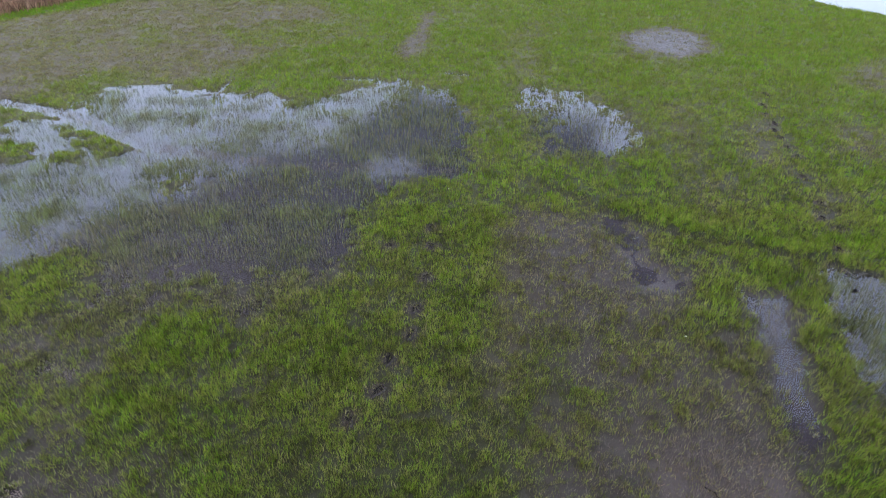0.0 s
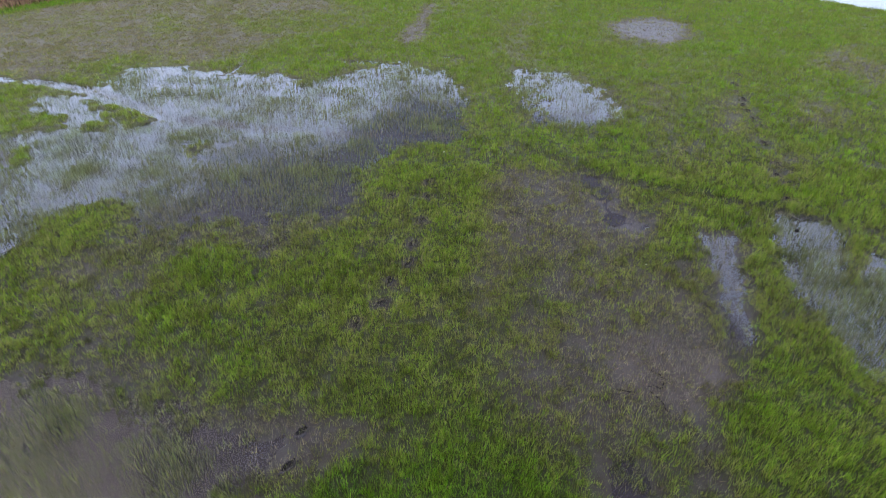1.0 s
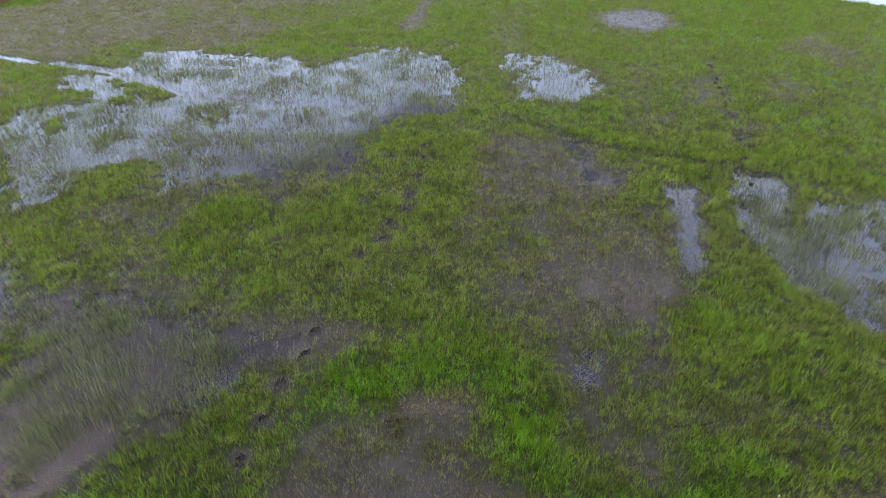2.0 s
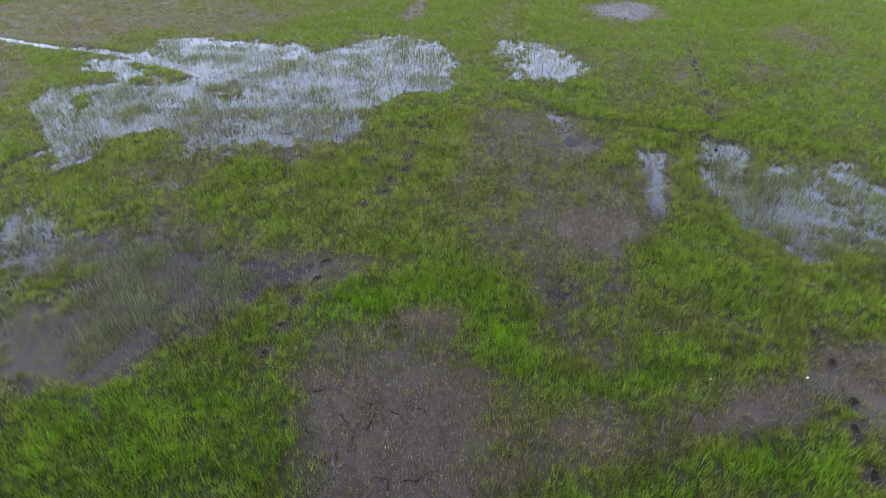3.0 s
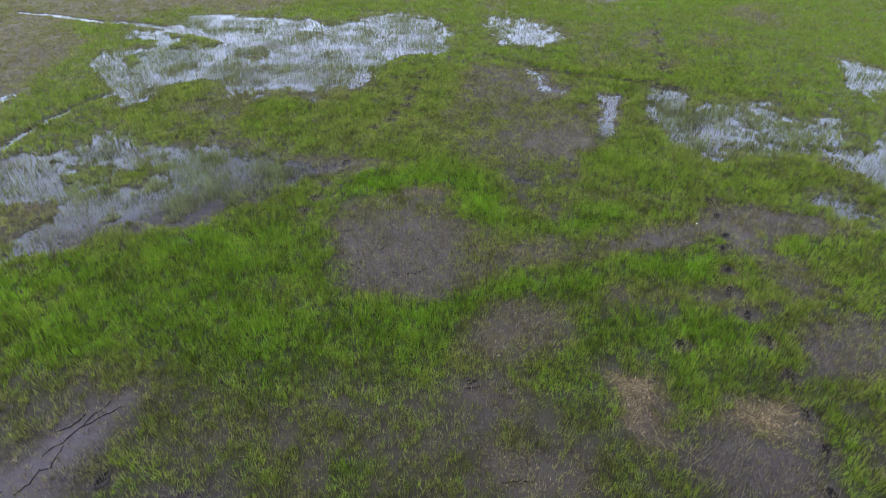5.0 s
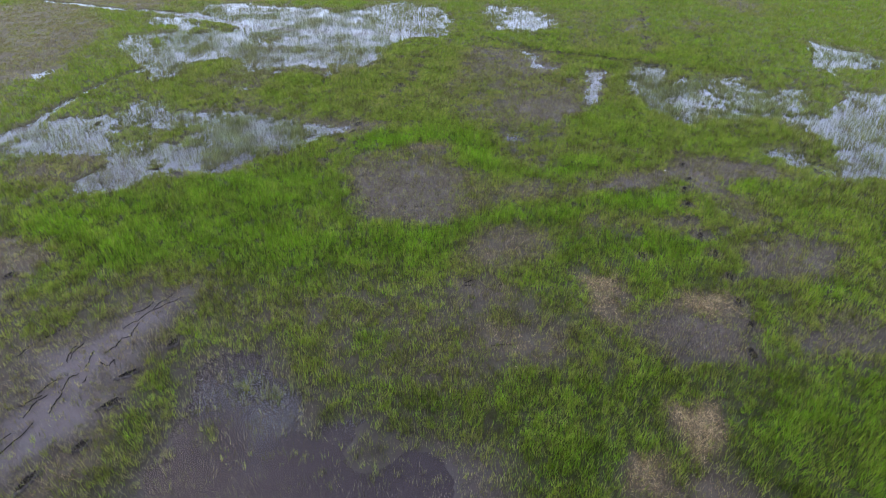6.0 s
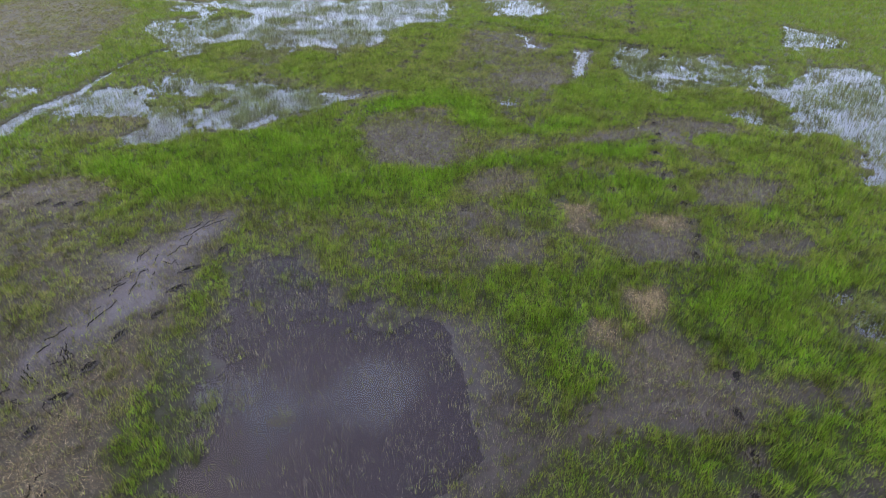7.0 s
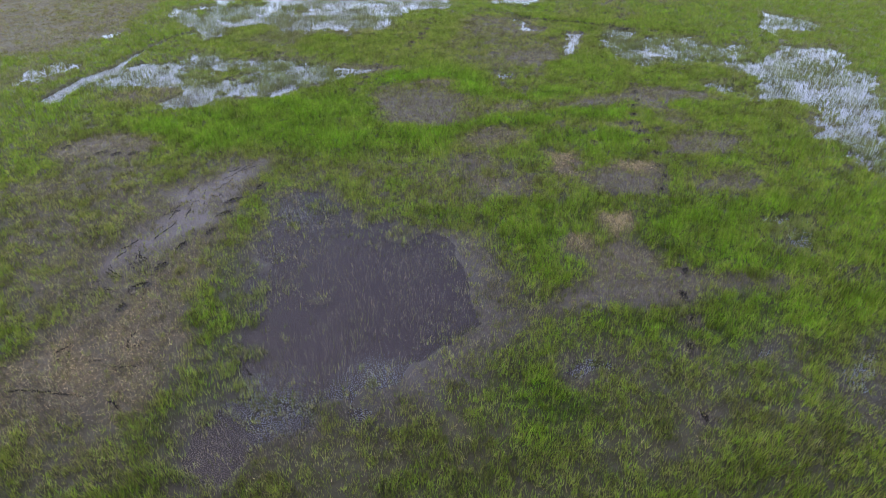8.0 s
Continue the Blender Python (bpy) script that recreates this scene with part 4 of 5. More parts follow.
HOLES = [(-3.75, -4.17), (-4.12, -4.77), (-4.09, -5.31), (-4.14, -5.94), (-4.48, -6.44), (-4.58, -7.06), (-4.68, -7.61), (-4.73, -8.12), (-7.97, -2.53), (-7.58, -2.59), (-8.97, -2.21), (-7.2, -2.56)]
zone(0, 0.3, 0.3, 0, 1, 0.3, [(17.3, 32.8), (18.3, 30.5), (19.6, 28.6), (24, 25), (60, 20), (60, 60), (16, 60), (16.5, 36)])  # open water at the corner
zone(0.95, 0.85, 0, 0, 0, 0.3, [(-24, 27), (-22, 29.5), (-20.3, 31), (-17.5, 34), (-15, 36), (-18, 38), (-20.5, 34), (-22.6, 30.8), (-24.6, 28)])  # fresh edge before the reeds
run(1, 0.66, -0.05, 0, 0, 0.15, 0.28, [(1.4, 13.52), (2.3, 12.82), (3.4, 11.82), (4.3, 11.22), (5.2, 10.82), (6.0, 10.42), (7.5, 9.77), (11, 8.7)])  # low bank behind the ditch
for spots in (BOOTS, HOLES):
    for x, y in spots:
        box = boxed([(x, y)], 0.6)
        d = np.hypot(GX[box] - x, GY[box] - y)
        settle(np.clip(1.5 - d / 0.145, 0, 0.9), box, 0.05, 0.2, -0.005, 0.05, 0.9)
growth[:] = np.maximum(growth, 0.12 * bare * (depth < 0.005) * np.clip(growth / 0.08, 0.25, 1))
scoured = np.clip(-dead / 0.3, 0, 1)
dead[:] = np.clip(dead * (1 + 0.7 * grain(GX, GY, 0.3, 101, 2)), 0, 1)
growth[:] = np.clip(growth + np.where((depth > -0.01) & (depth < 0.056) & (growth > 0.3), 0.34, 0.10) * fleck, 0, 1)
growth[:] = np.clip(growth * (1 + 0.06 * patchy + 0.11 * fleck), 0, 1)
fresh[:] = np.clip(fresh + 0.05 * grain(GX, GY, 5.0, 131, 2) + 0.07 * patchy + 0.12 * fleck + 0.10 * grain(GX, GY, 0.9, 91, 2), 0, 1)


def span(x, y):
    """How far off the flight line a place lies, in metres of sight."""
    r = np.maximum.reduce([np.full(x.shape, 3.7), y - 1.2, (np.abs(x) / 0.767 - 3.4) / 0.82])
    return np.hypot(r, 6.0)


def ground():
    flat = np.clip(1 - bare, 0, 1)
    lumps = 0.012 * grain(GX, GY, 0.6, 51) + (0.010 + 0.012 * flat) * grain(GX, GY, 0.28, 61, 2)
    far = np.clip((np.hypot(GX, GY - 12) - 40) / 30, 0, 1)
    z = -depth + np.where(depth > 0.03, 0.5, 1.0) * lumps * (1 - far) + 0.05 * far * (depth < 0.1)
    ny, nx = GX.shape
    verts = np.stack([GX.ravel(), GY.ravel(), z.ravel()], 1)
    i = (np.arange(ny - 1)[:, None] * nx + np.arange(nx - 1)[None]).ravel()
    quads = np.stack([i, i + 1, i + 1 + nx, i + nx], 1)
    me = bpy.data.meshes.new("ground")
    me.vertices.add(len(verts)), me.loops.add(quads.size), me.polygons.add(len(quads))
    me.vertices.foreach_set("co", verts.astype(np.float32).ravel())
    me.loops.foreach_set("vertex_index", quads.astype(np.int32).ravel())
    me.polygons.foreach_set("loop_start", np.arange(0, quads.size, 4, dtype=np.int32))
    me.polygons.foreach_set("use_smooth", np.ones(len(quads), bool))
    me.update()
    damp = np.clip((depth + 0.012) / 0.02, 0, 1) * (1 - scoured)
    soil = np.stack([bare.ravel(), dead.ravel(), fresh.ravel() * np.clip(growth.ravel() * 1.2, 0, 1), np.ones(bare.size)], 1)
    me.attributes.new("soil", "FLOAT_COLOR", "POINT").data.foreach_set("color", soil.astype(np.float32).ravel())
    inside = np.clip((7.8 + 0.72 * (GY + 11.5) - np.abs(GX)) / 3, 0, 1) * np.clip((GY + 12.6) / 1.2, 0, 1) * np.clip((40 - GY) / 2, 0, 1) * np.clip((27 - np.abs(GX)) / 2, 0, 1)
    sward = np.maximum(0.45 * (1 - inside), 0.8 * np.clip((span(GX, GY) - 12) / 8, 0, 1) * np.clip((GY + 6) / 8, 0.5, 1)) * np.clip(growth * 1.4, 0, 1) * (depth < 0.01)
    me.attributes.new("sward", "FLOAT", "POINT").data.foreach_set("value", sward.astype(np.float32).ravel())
    me.attributes.new("damp", "FLOAT", "POINT").data.foreach_set("value", damp.astype(np.float32).ravel())
    me.attributes.new("silt_sheen", "FLOAT", "POINT").data.foreach_set("value", scoured.astype(np.float32).ravel())
    me.materials.append(SOIL)
    return z, tagged(new("ground", me), "grey-brown marsh mud with thatch and wet hollows", "ground", kind="structure")


Z, _ = ground()


def water():
    me = bpy.data.meshes.new("water")
    a = 1500.0
    me.from_pydata([(-a, -a, 0), (a, -a, 0), (a, a, 0), (-a, a, 0)], [], [(0, 1, 2, 3)])
    me.materials.append(WATER)
    tagged(new("water", me), "shallow still turbid water flooding the marsh hollows", "water", kind="structure")


water()


def sample(field, x, y):
    """The value of a field of the plan at places inside the finely laid part."""
    k = (len(reach))
    u, v = np.clip((x - X0) / STEP, 0, len(inner_x) - 1.01), np.clip((y - Y0) / STEP, 0, len(inner_y) - 1.01)
    iu, iv = u.astype(int), v.astype(int)
    fu, fv = u - iu, v - iv
    iu, iv = iu + k, iv + k
    return (field[iv, iu] * (1 - fu) + field[iv, iu + 1] * fu) * (1 - fv) + (field[iv + 1, iu] * (1 - fu) + field[iv + 1, iu + 1] * fu) * fv


rng = np.random.default_rng(7)


def blades(name, label, material, roots, height, width, tip, leaf):
    """Many tapered blades as one mesh. roots: n x 3; tip: n x 2, how far each leans over; leaf: n x 2 or 3, freshness, shade and
    how much of the grey-green of wet places."""
    n = len(roots)
    turn = rng.uniform(0, np.pi, n)
    side = np.stack([np.cos(turn), np.sin(turn), 0 * turn], 1) * (width / 2)[:, None]
    up = np.stack([tip[:, 0], tip[:, 1], height], 1)
    v = np.stack([roots - side, roots + side, roots + up], 1)
    k = 3
    index = np.arange(n * k)
    me = bpy.data.meshes.new(name)
    me.vertices.add(n * k), me.loops.add(len(index)), me.polygons.add(len(index) // 3)
    me.vertices.foreach_set("co", v.astype(np.float32).ravel())
    me.loops.foreach_set("vertex_index", index.astype(np.int32))
    me.polygons.foreach_set("loop_start", np.arange(0, len(index), 3, dtype=np.int32))
    me.update()
    col = np.repeat(np.concatenate([leaf, np.zeros((n, 3 - leaf.shape[1])), np.ones((n, 1))], 1), k, axis=0)
    me.attributes.new("leaf", "FLOAT_COLOR", "POINT").data.foreach_set("color", col.astype(np.float32).ravel())
    me.materials.append(material)
    return tagged(new(name, me), label, "grass", kind="stuff")


def tufts(per_m2, count, near, far):
    """Roots of tufts where the marsh grows, thinning out with distance: x, y, distance."""
    area = (X1 - X0) * (Y1 - Y0)
    tries = int(area * per_m2)
    x, y = rng.uniform(X0, X1, tries), rng.uniform(Y0, Y1, tries)
    s = span(x, y)
    keep = (s >= near) & (s < far)
    keep &= np.abs(x) < 7.0 + 0.72 * (y + 11.5) + rng.exponential(1.6, tries)
    keep &= y > -11.9 - rng.exponential(0.5, tries)
    g, w = sample(growth, x, y), sample(depth, x, y)
    lumpy = g + 0.55 * grain(x, y, 0.30, 72, 2) - 0.44
    clump = np.where(w > 0.0, np.clip(lumpy / 0.16, 0.08, 1), np.clip(lumpy / 0.34, 0.34, 1)) * (0.5 + 0.5 * g)
    dense = np.where(w > 0.033, g * np.clip(0.95 + 1.7 * grain(x, y, 0.7, 73, 3), 0.3, 1.9), np.where(g > 0.8, g, clump))
    keep &= rng.uniform(0, 1, tries) < np.clip((8.0 / s) ** 1.25, 0, 1) * dense * np.where(w > 0.033, 0.9, np.clip(0.92 + 0.95 * grain(x, y, 0.15, 71, 2), 0.1, 1.4))
    x, y, s = x[keep], y[keep], s[keep]
    x, y, s = (np.repeat(a, count) for a in (x, y, s))
    spread = np.where(sample(depth, x, y) > 0.033, 0.11, 0.026) * (s / 8) ** 0.5
    x, y = x + rng.normal(0, 1, len(x)) * spread, y + rng.normal(0, 1, len(x)) * spread
    return np.clip(x, X0 + 0.1, X1 - 0.1), np.clip(y, Y0 + 0.1, Y1 - 0.1), s


def grass(name, label, per_m2, count, near, far):
    x, y, s = tufts(per_m2, count, near, far)
    n = len(x)
    f, w = sample(fresh, x, y), sample(depth, x, y)
    lift = np.repeat(rng.uniform(0.75, 1.25, n // count), count) * (1 + 0.35 * grain(x, y, 0.45, 121, 2))
    h = (0.068 + 0.085 * f + 0.02 * (w > 0.01) + 0.055 * (w > 0.033)) * lift * rng.uniform(0.6, 1.2, n)
    width = np.where(w > 0.033, 0.0060, 0.0066) * (s / 8) ** 0.85 * rng.uniform(0.7, 1.3, n)
    lean = np.stack([rng.normal(0.0, 0.22, n) + 0.03, rng.normal(0.0, 0.20, n)], 1) * (h * np.where(w > 0.01, 0.45, 1.0))[:, None]
    tuft = np.repeat(rng.normal(0, 0.13, n // count), count)
    old = np.where(rng.uniform(0, 1, n) < 0.16, 0.45, 1.0)
    shade = 0.65 * np.repeat(rng.uniform(0, 1, n // count), count) + 0.35 * rng.uniform(0, 1, n)
    shade = np.clip(0.5 + 1.4 * np.clip(11 / s, 0.4, 1) * (shade - 0.5) + 0.26 * np.clip(9 / s, 0.3, 1) * grain(x, y, 0.4, 111, 2), 0, 1)
    leaf = np.stack([np.clip(f * old + tuft + rng.normal(0, 0.10, n), 0, 1), shade, np.clip(18 * (w + 0.02), 0, 0.9) * (0.3 * rng.uniform(0, 1, n) + 0.7 * np.repeat(rng.uniform(0, 1, n // count), count))], 1)
    roots = np.stack([x, y, sample(Z, x, y) - 0.01], 1)
    blades(name, label, GRASS, roots, h, width, lean, leaf)


grass("marsh_grass", "tufts of short green and olive marsh grass", 780, 7, 0, 12.5)
grass("meadow_grass", "short green and brownish meadow grass farther off", 480, 7, 12.5, 99)


def stubble():
    """Thin withered stalks that stand all over the bare mud and in its shallow water."""
    tries = 2900000
    x, y = rng.uniform(-16, 16, tries), rng.uniform(-12, 20, tries)
    s = span(x, y)
    m = sample(bare, x, y) * (1 - np.where(sample(depth, x, y) > 0.01, 0.45, 0.93) * sample(scoured, x, y)) * np.clip(0.6 + 0.9 * grain(x, y, 0.5, 81, 2), 0.05, 1.3)
    keep = (rng.uniform(0, 1, tries) < 1.5 * m * np.where(sample(depth, x, y) > 0.0, np.clip(1.1 - 2.6 * sample(growth, x, y), 0.08, 1), np.clip(1.3 - 1.2 * sample(growth, x, y), 0.2, 1)) * np.clip(8 / s, 0, 1) * np.where(sample(depth, x, y) > 0.025, 0.5, 1.0)) & (sample(depth, x, y) < 0.15)
    x, y, s = x[keep], y[keep], s[keep]
    n = len(x)
    roots = np.stack([x, y, np.maximum(sample(Z, x, y), -0.03) - 0.005], 1)
    h = rng.uniform(0.03, 0.10, n) + np.clip(sample(depth, x, y), 0, 0.05)
    leaf = np.stack([np.clip(rng.normal(0.45, 0.3, n), 0, 1), rng.uniform(0, 1, n)], 1)
    blades("stubble", "thin grey-brown withered stalks standing in the mud", STUBBLE, roots, h, 0.005 * (s / 8) ** 0.8, rng.normal(0.0, 0.25, (n, 2)) * h[:, None], leaf)


stubble()


def straw():
    tries = 3000000
    x, y = rng.uniform(-11, 9, tries), rng.uniform(-12, 6, tries)
    s = span(x, y)
    keep = rng.uniform(0, 1, tries) < sample(dead, x, y) ** 2.2 * np.clip((8 / s), 0, 1)
    x, y = x[keep], y[keep]
    n = len(x)
    ang, size = rng.uniform(0, 2 * np.pi, n), rng.uniform(0.025, 0.08, n)
    roots = np.stack([x, y, sample(Z, x, y) + rng.uniform(0.004, 0.02, n) + 0.05 * rng.uniform(0, 1, n) * sample(dead, x, y) ** 2], 1)
    tip = np.stack([np.cos(ang), np.sin(ang)], 1) * size[:, None]
    leaf = np.stack([np.clip(rng.normal(0.5, 0.3, n), 0, 1), rng.uniform(0, 1, n)], 1)
    blades("dead_straw", "pale dead straw lying flat on the mud", STRAW, roots, rng.uniform(-0.01, 0.05, n), np.full(n, 0.0042), tip, leaf)


straw()


def reeds():
    n = 22000
    x, y = rng.uniform(-27, -17, n), rng.uniform(27, 39, n)
    keep = x < -22.3 + 0.65 * (y - 30.8) + 0.2 * rng.normal(0, 1, n)
    x, y = x[keep], y[keep]
    n = len(x)
    roots = np.stack([x, y, sample(Z, x, y) - 0.01], 1)
    h = rng.uniform(0.35, 0.8, n)
    leaf = np.stack([rng.uniform(0, 1, n), rng.uniform(0, 1, n)], 1)
    blades("dead_reeds", "red-brown dead reeds at the meadow's edge", REED, roots, h, np.full(n, 0.035), rng.normal(0, 0.2, (n, 2)) * h[:, None], leaf)


reeds()


# ---- marks in the mud and small things ----
def linked(name, bm, material, parent=None, smooth=True):
    me = bpy.data.meshes.new(name)
    bm.to_mesh(me)
    bm.free()
    me.materials.append(material)
    if smooth:
        me.polygons.foreach_set("use_smooth", np.ones(len(me.polygons), bool))
    ob = new(name, me)
    ob.parent = parent
    return ob


def floor_at(x, y):
    return max(float(sample(Z, np.array([x]), np.array([y]))[0]), 0.0)


def hollow_print(name, label, x, y, long, wide, turn):
    """A trodden hole: a dark wet hollow inside a squeezed-up rim."""
    root = new(name)
    root.matrix_world = pose(x, y, floor_at(x, y) + 0.004, 0, 0, turn)
    for kind, material, rings in (("hollow", WET_MUD, ((0.0, 0.006), (0.55, 0.008), (0.86, 0.016), (1.0, 0.026))),
                                  ("rim", RIM_MUD, ((1.0, 0.026), (1.1, 0.028), (1.25, 0.012), (1.4, -0.03)))):
        bm = bmesh.new()
        loops, m = [], 22
        wob = [random.uniform(0.68, 1.3) for _ in range(m)]
        for r, z in rings:
            loops.append([bm.verts.new((wide / 2 * r * wob[k] * math.cos(2 * math.pi * k / m) * (1.0 + 0.22 * math.sin(2 * math.pi * k / m)),
                                        long / 2 * r * wob[k] * math.sin(2 * math.pi * k / m), z + (random.uniform(-0.006, 0.006) if r > 1.0 else 0)))
                          for k in range(m)] if r else [bm.verts.new((0, 0, z))] * m)
        for a, b in zip(loops, loops[1:]):
            for k in range(m):
                corners = [a[k], b[k], b[(k + 1) % m], a[(k + 1) % m]]
                bm.faces.new(list(dict.fromkeys(corners)))
        linked(kind, bm, material, root)
    return tagged(root, label, "footprint" if name == "footprint" else "hole", "trodden holes in the marsh")


def boot(x, y):
    hollow_print("footprint", "deep dark wet boot print sunk in the marsh mud", x, y, random.uniform(0.17, 0.25), random.uniform(0.075, 0.11), random.uniform(-40, 20))


def hole(x, y):
    hollow_print("mud_hole", "ragged dark hole in trampled mud beside grass", x, y, random.uniform(0.16, 0.27), random.uniform(0.07, 0.12), random.uniform(-60, -15))


def crack(*pts):
    """A drying crack: a narrow strip laid proud, middle sunken, its shade painted near-black."""
    line = [Vector((*p, 0)) for p in pts]
    fine = []
    for a, b in zip(line, line[1:]):
        steps = max(2, int((b - a).length / 0.05))
        fine += [a.lerp(b, k / steps) for k in range(steps)]
    fine.append(line[-1])
    off = [Vector((random.uniform(-1, 1), random.uniform(-1, 1), 0)) * 0.020 for _ in fine]
    fine = [p + o for p, o in zip(fine, off)]
    centre = fine[len(fine) // 2].copy()
    cleft, rows = bmesh.new(), []
    for k, p in enumerate(fine):
        ahead = (fine[min(k + 1, len(fine) - 1)] - fine[max(k - 1, 0)]).normalized()
        out = Vector((-ahead.y, ahead.x, 0))
        half = random.uniform(0.35, 1.5) * 0.0048 * (0.2 + math.sin(math.pi * (k + 0.3) / (len(fine) - 0.4)) ** 0.5)
        z = floor_at(p.x, p.y)
        q = p - centre
        rows.append([cleft.verts.new((*(q + out * half * s).xy, z + dz)) for s, dz in ((-1.6, -0.02), (-1, 0.008), (0, 0.003), (1, 0.008), (1.6, -0.02))])
    for a, b in zip(rows, rows[1:]):
        for k in range(4):
            cleft.faces.new((a[k], a[k + 1], b[k + 1], b[k]))
    root = linked("mud_crack", cleft, SHADED_CRACK_MUD)
    root.location = (centre.x, centre.y, 0)
    tagged(root, "jagged dark drying crack in bare grey mud", "crack", "cracks in the drying mud")


def stick(*pts):
    """A bare wet twig lying on the marsh, with one short spur."""
    bm = bmesh.new()
    base = Vector((*pts[0], floor_at(*pts[0])))

    def limb(path, r0, r1):
        rings = []
        for k, p in enumerate(path):
            r = r0 + (r1 - r0) * k / (len(path) - 1)
            ahead = (path[min(k + 1, len(path) - 1)] - path[max(k - 1, 0)]).normalized()
            side = ahead.cross(Vector((0, 0, 1))).normalized()
            top = side.cross(ahead)
            rings.append([bm.verts.new(p + (side * math.cos(a) + top * math.sin(a)) * r) for a in (q * math.pi / 3 for q in range(6))])
        for a, b in zip(rings, rings[1:]):
            for k in range(6):
                bm.faces.new((a[k], a[(k + 1) % 6], b[(k + 1) % 6], b[k]))
        bm.faces.new(rings[-1]), bm.faces.new(rings[0][::-1])

    path = [Vector((*p, floor_at(*p) + 0.018)) - base for p in pts]
    path = [a.lerp(b, t) + Vector((0, random.uniform(-0.02, 0.02), 0)) for a, b in zip(path, path[1:]) for t in (0, 0.33, 0.66)] + [path[-1]]
    limb(path, 0.018, 0.007)
    mid = path[len(path) // 2]
    limb([mid, mid + Vector((0.08, 0.07, 0.03)), mid + Vector((0.19, 0.12, 0.04))], 0.008, 0.003)
    ob = linked("twig", bm, BARK)
    ob.location = base
    tagged(ob, "thin dark wet twig lying in shallow water", "twig")


def lump(name, label, category, material, x, y, size):
    bm = bmesh.new()
    bmesh.ops.create_icosphere(bm, subdivisions=3, radius=1)
    off = Vector((x, y, 0)) * 3
    for v in bm.verts:
        d = 1 + 0.35 * noise.noise(v.co * 1.4 + off) + 0.15 * noise.noise(v.co * 4 + off)
        v.co = Vector((v.co.x * 1.2, v.co.y, v.co.z * 0.62)) * d * size
    ob = linked(name, bm, material)
    ob.location = (x, y, floor_at(x, y) + 0.3 * size)
    return tagged(ob, label, category)


def clod(x, y):
    lump("mud_clod", "black lump of wet mud standing out of the water", "clod", WET_MUD, x, y, random.uniform(0.035, 0.055))


def shell(x, y):
    lump("shell", "small bleached white shell on the mud", "shell", SHELL, x, y, 0.016)


for spot in BOOTS:
    boot(*spot)
for spot in HOLES:
    hole(*spot)
crack((-1.3, 0.64), (-1.22, 0.52), (-1.22, 0.38), (-1.23, 0.25))
crack((-0.5, 0.97), (-0.38, 0.95), (-0.25, 0.83))
crack((-0.57, -0.14), (-0.37, -0.12), (-0.2, 0.01))
crack((-1.7, -0.33), (-1.5, -0.32), (-1.49, -0.2), (-1.36, -0.11))
crack((-2.34, 0.31), (-2.3, 0.44))
crack((-1.9, 0.68), (-1.82, 0.53), (-1.72, 0.47))
crack((-1.91, 1.19), (-1.77, 1.25), (-1.63, 1.31))
crack((-1.64, 0.19), (-1.53, 0.12))
crack((-0.86, -0.06), (-0.7, -0.13), (-0.71, -0.33))
crack((-1.03, -0.42), (-0.99, -0.51), (-1, -0.63))
crack((-2.22, 0.69), (-2.09, 0.73))
crack((-1.57, 0.98), (-1.53, 0.81))
crack((2.04, 5.03), (2.25, 4.99))
crack((2.45, 5.12), (2.66, 5.08), (2.77, 5.25), (2.61, 5.41))
crack((2.47, 5.02), (2.6, 4.85), (2.63, 4.64))
crack((2.97, 4.14), (2.88, 3.99), (2.9, 3.79))
crack((4.39, 2.88), (4.65, 2.92))
crack((-1.03, 2.54), (-0.83, 2.59), (-0.66, 2.58))
crack((4.24, 2.81), (4.47, 2.84), (4.7, 2.88))
crack((0.81, -2.77), (0.95, -2.72), (1.09, -2.7))
crack((0.45, -2.6), (0.6, -2.58))
crack((-0.18, -2.46), (-0.1, -2.58))
crack((-0.74, -2.47), (-0.46, -2.51))
crack((-3.71, -2.34), (-3.62, -2.2))
crack((-2.96, -2.68), (-2.76, -2.66), (-2.55, -2.66))
crack((4.27, 2.83), (4.52, 2.9), (4.75, 2.93))
crack((2.72, 2.49), (3.07, 2.52), (3.34, 2.56))
crack((-5.17, -6.59), (-5.08, -6.74), (-4.91, -6.85))
crack((-5.43, -7.13), (-5.22, -7.28), (-5.07, -7.36))
crack((-5.7, -7.23), (-5.48, -7.43))
crack((-4.75, -7.79), (-4.44, -7.96))
crack((-5.27, -7.66), (-5.04, -7.69))
crack((0.44, -2.72), (0.63, -2.67))
crack((0.84, -4.13), (1.12, -4.12))
crack((-5.46, -9.82), (-5.05, -9.77), (-4.74, -9.81), (-4.35, -9.86))
crack((-5.42, -7.22), (-5.13, -7.42))
crack((-5.22, -6.64), (-4.88, -6.94))
crack((-5.18, -7.67), (-5.24, -7.82))
crack((-2.79, -10.23), (-2.62, -10.25))
crack((-2.45, -9.34), (-2.35, -9.44))
crack((-4, -9.9), (-3.79, -10.04))
crack((6.66, -1.36), (6.51, -1.6), (6.48, -1.78))
crack((-5.56, -3.90), (-5.69, -4.06), (-5.83, -4.24))
crack((-5.14, -4.14), (-5.16, -4.36), (-5.08, -4.58))
crack((-4.84, -4.32), (-4.80, -4.49), (-4.77, -4.63))
crack((-4.55, -4.04), (-4.58, -4.22), (-4.64, -4.36))
crack((-4.67, -4.53), (-4.48, -4.62), (-4.47, -4.48), (-4.37, -4.65))
crack((-4.80, -4.74), (-4.91, -4.86), (-4.89, -4.98), (-4.85, -5.13), (-4.81, -5.47))
crack((-4.69, -4.82), (-4.66, -4.94))
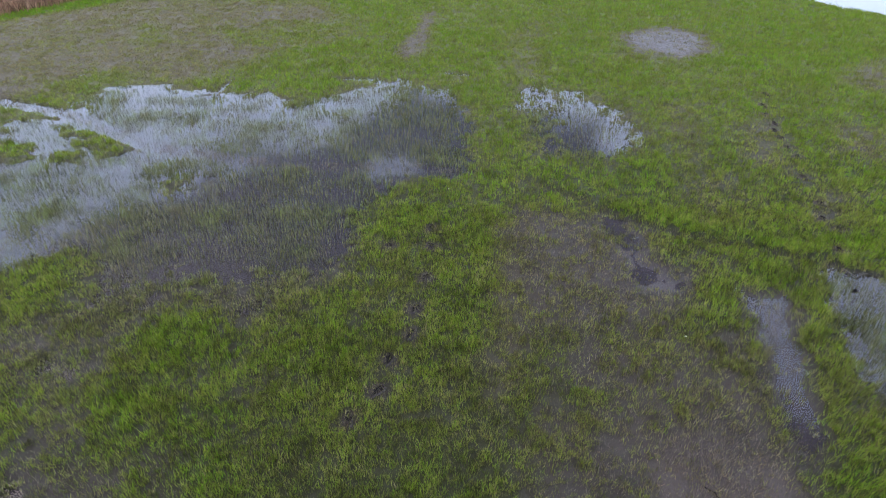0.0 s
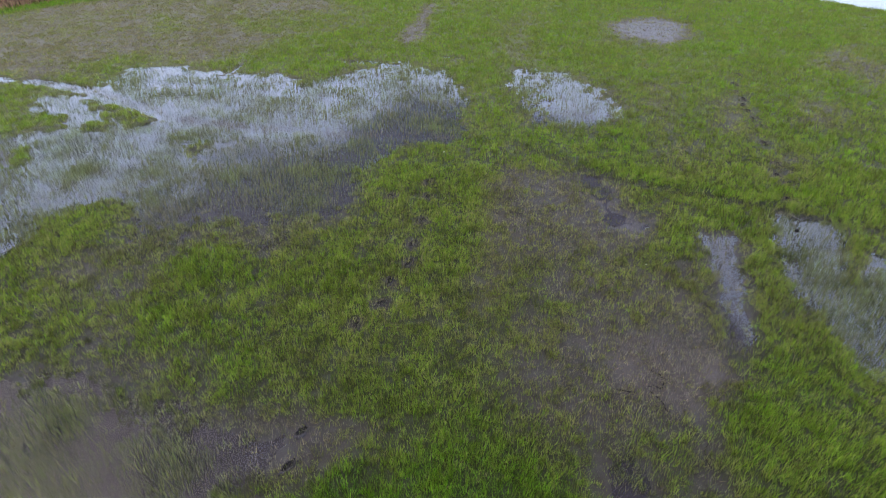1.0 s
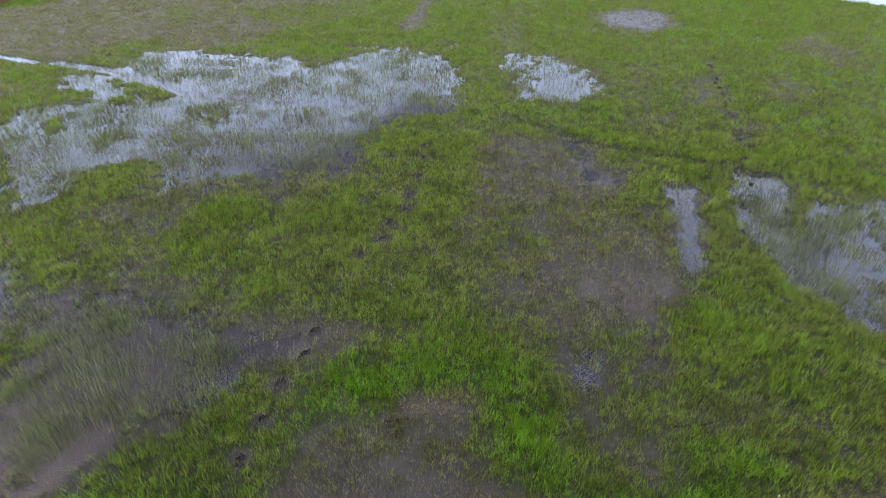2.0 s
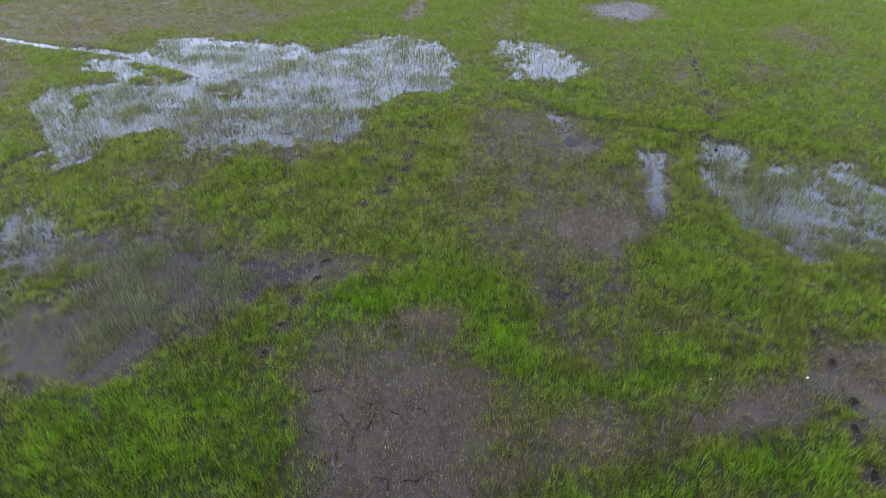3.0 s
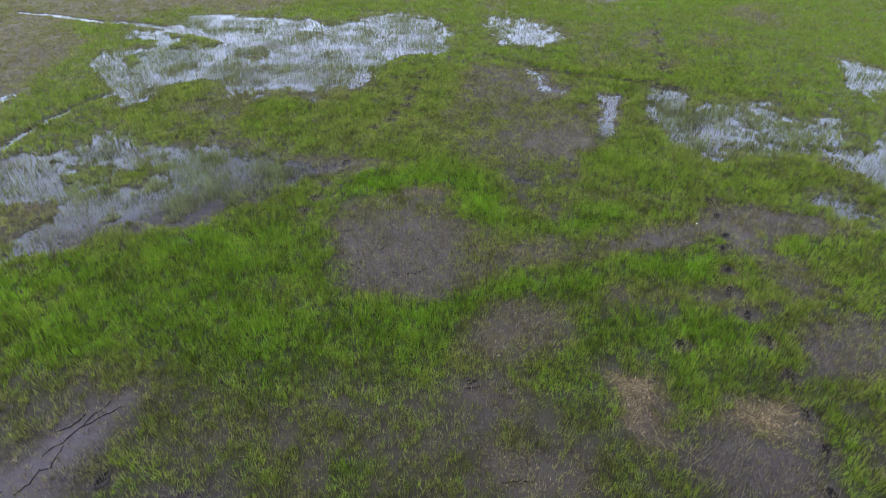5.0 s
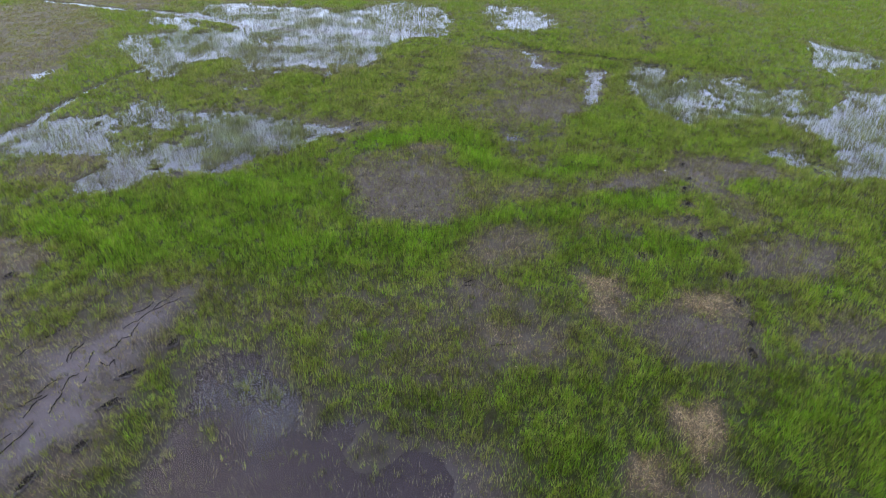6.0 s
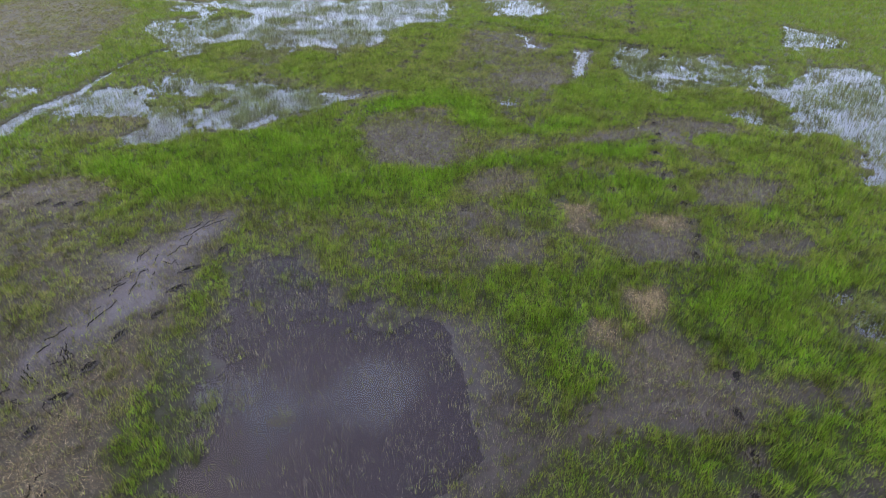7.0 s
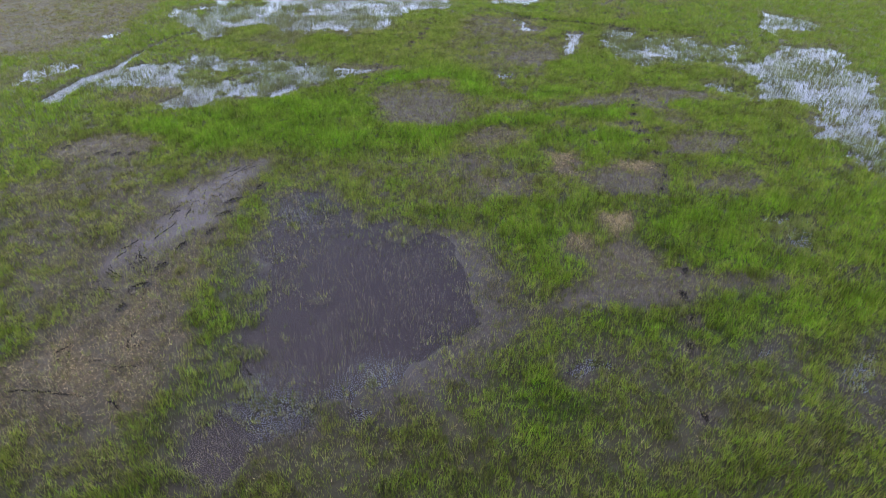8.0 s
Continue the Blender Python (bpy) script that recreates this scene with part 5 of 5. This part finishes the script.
crack((-5.05, -4.86), (-5.12, -5.02), (-5.15, -5.14))
crack((-4.92, -5.61), (-4.96, -5.75), (-4.98, -5.88), (-5.04, -6.02), (-5.07, -6.27))
crack((-4.25, -2.99), (-4.40, -3.41), (-4.52, -3.66), (-4.65, -3.86))
crack((-5.36, -6.24), (-5.44, -6.43), (-5.53, -6.53))
crack((-4.49, -3.73), (-4.46, -3.99), (-4.56, -4.07))
crack((-5.01, -5.14), (-5.09, -5.26), (-5.09, -5.54))
crack((-5.11, -5.75), (-5.15, -5.89))
crack((-4.39, -3.43), (-4.24, -3.26), (-4.03, -3.08))
crack((-5.83, -4.24), (-5.84, -4.46))
crack((-5.21, -6.57), (-5.09, -6.71), (-4.95, -6.82))
crack((-5.36, -7.18), (-5.24, -7.25), (-5.08, -7.37))
crack((-5.41, -7.45), (-5.47, -7.50), (-5.47, -7.58))
crack((-4.55, -7.77), (-4.54, -7.86), (-4.47, -7.96))
crack((-5.26, -5.37), (-5.15, -5.24), (-5.08, -5.18))
crack((-5.08, -4.51), (-5.12, -4.34), (-5.07, -4.16))
# dark ruts of the rutted mud, drawn with the same crack strips
crack((6.78, 2.14), (7.13, 1.98), (7.58, 1.82))
crack((6.79, 1.72), (7.04, 1.58), (7.51, 1.51))
crack((5.79, 2.11), (5.88, 1.80), (5.91, 1.33))
crack((-4.68, -3.51), (-4.53, -3.42), (-4.45, -3.21))
crack((-4.45, -2.56), (-4.32, -2.65), (-4.23, -2.67))
crack((-3.62, -3.57), (-3.62, -3.42), (-3.74, -3.23))
crack((-3.01, -2.65), (-2.80, -2.71), (-2.57, -2.69))
crack((-3.74, -2.41), (-3.65, -2.16), (-3.64, -2.01))
crack((0.47, -2.64), (0.61, -2.59))
crack((-0.17, -2.17), (-0.18, -2.41), (-0.04, -2.56))
crack((-5.99, -8.79), (-5.82, -8.55), (-5.72, -8.30))
crack((-5.59, -7.75), (-5.16, -7.88))
crack((-5.18, -6.72), (-4.98, -6.94), (-4.93, -6.84))
crack((-5.42, -7.22), (-5.20, -7.37))
crack((-5.37, -7.67), (-5.11, -7.81))
crack((-5.05, -9.78), (-4.66, -9.82), (-4.35, -9.85))
crack((-3.99, -9.92), (-3.81, -10.04))
stick((-9.37, 7.8), (-9.14, 8.13), (-8.85, 8.83))
stick((-9.44, 7.94), (-9.06, 8.37), (-8.67, 8.91))
stick((6.69, 9.84), (6.81, 9.6), (7.07, 9.7))
stick((6.63, 9.55), (6.57, 9.23))
stick((6.95, 2.25), (7.24, 2.01), (7.53, 1.95))
for spot in [(-9.34, 4.36), (6.57, 9.23), (-9.35, 4.29)]:
    clod(*spot)
for spot in [(3.25, 8.05), (-4.34, 22.62), (-0.07, 21.14), (4.98, 1.55), (3.64, 1.53), (-0.54, 12.94)]:
    shell(*spot)


def crazing(x0, y0, x1, y1, half, count, swing):
    """Short side cracks scattered along a strip of drying mud, most of them following it."""
    way = math.atan2(y1 - y0, x1 - x0)
    for _ in range(count):
        t, s = random.random(), random.uniform(-half, half)
        x, y = x0 + (x1 - x0) * t - math.sin(way) * s, y0 + (y1 - y0) * t + math.cos(way) * s
        pts, turn = [(x, y)], way + random.choice((0.0, 0.0, 1.3)) + random.uniform(-swing, swing)
        for _ in range(random.randint(2, 4)):
            turn += random.uniform(-0.7, 0.7)
            x, y = x + 0.075 * math.cos(turn), y + 0.075 * math.sin(turn)
            pts.append((x, y))
        crack(*pts)


crazing(-5.6, -7.2, -4.7, -7.3, 0.5, 9, 1.5)
crazing(-1.6, 0.9, 0.1, -0.4, 0.6, 7, 1.5)
crazing(-5.2, -9.0, -3.8, -9.6, 0.6, 9, 1.5)
crazing(-8.8, -2.9, -6.8, -3.1, 0.25, 7, 0.8)
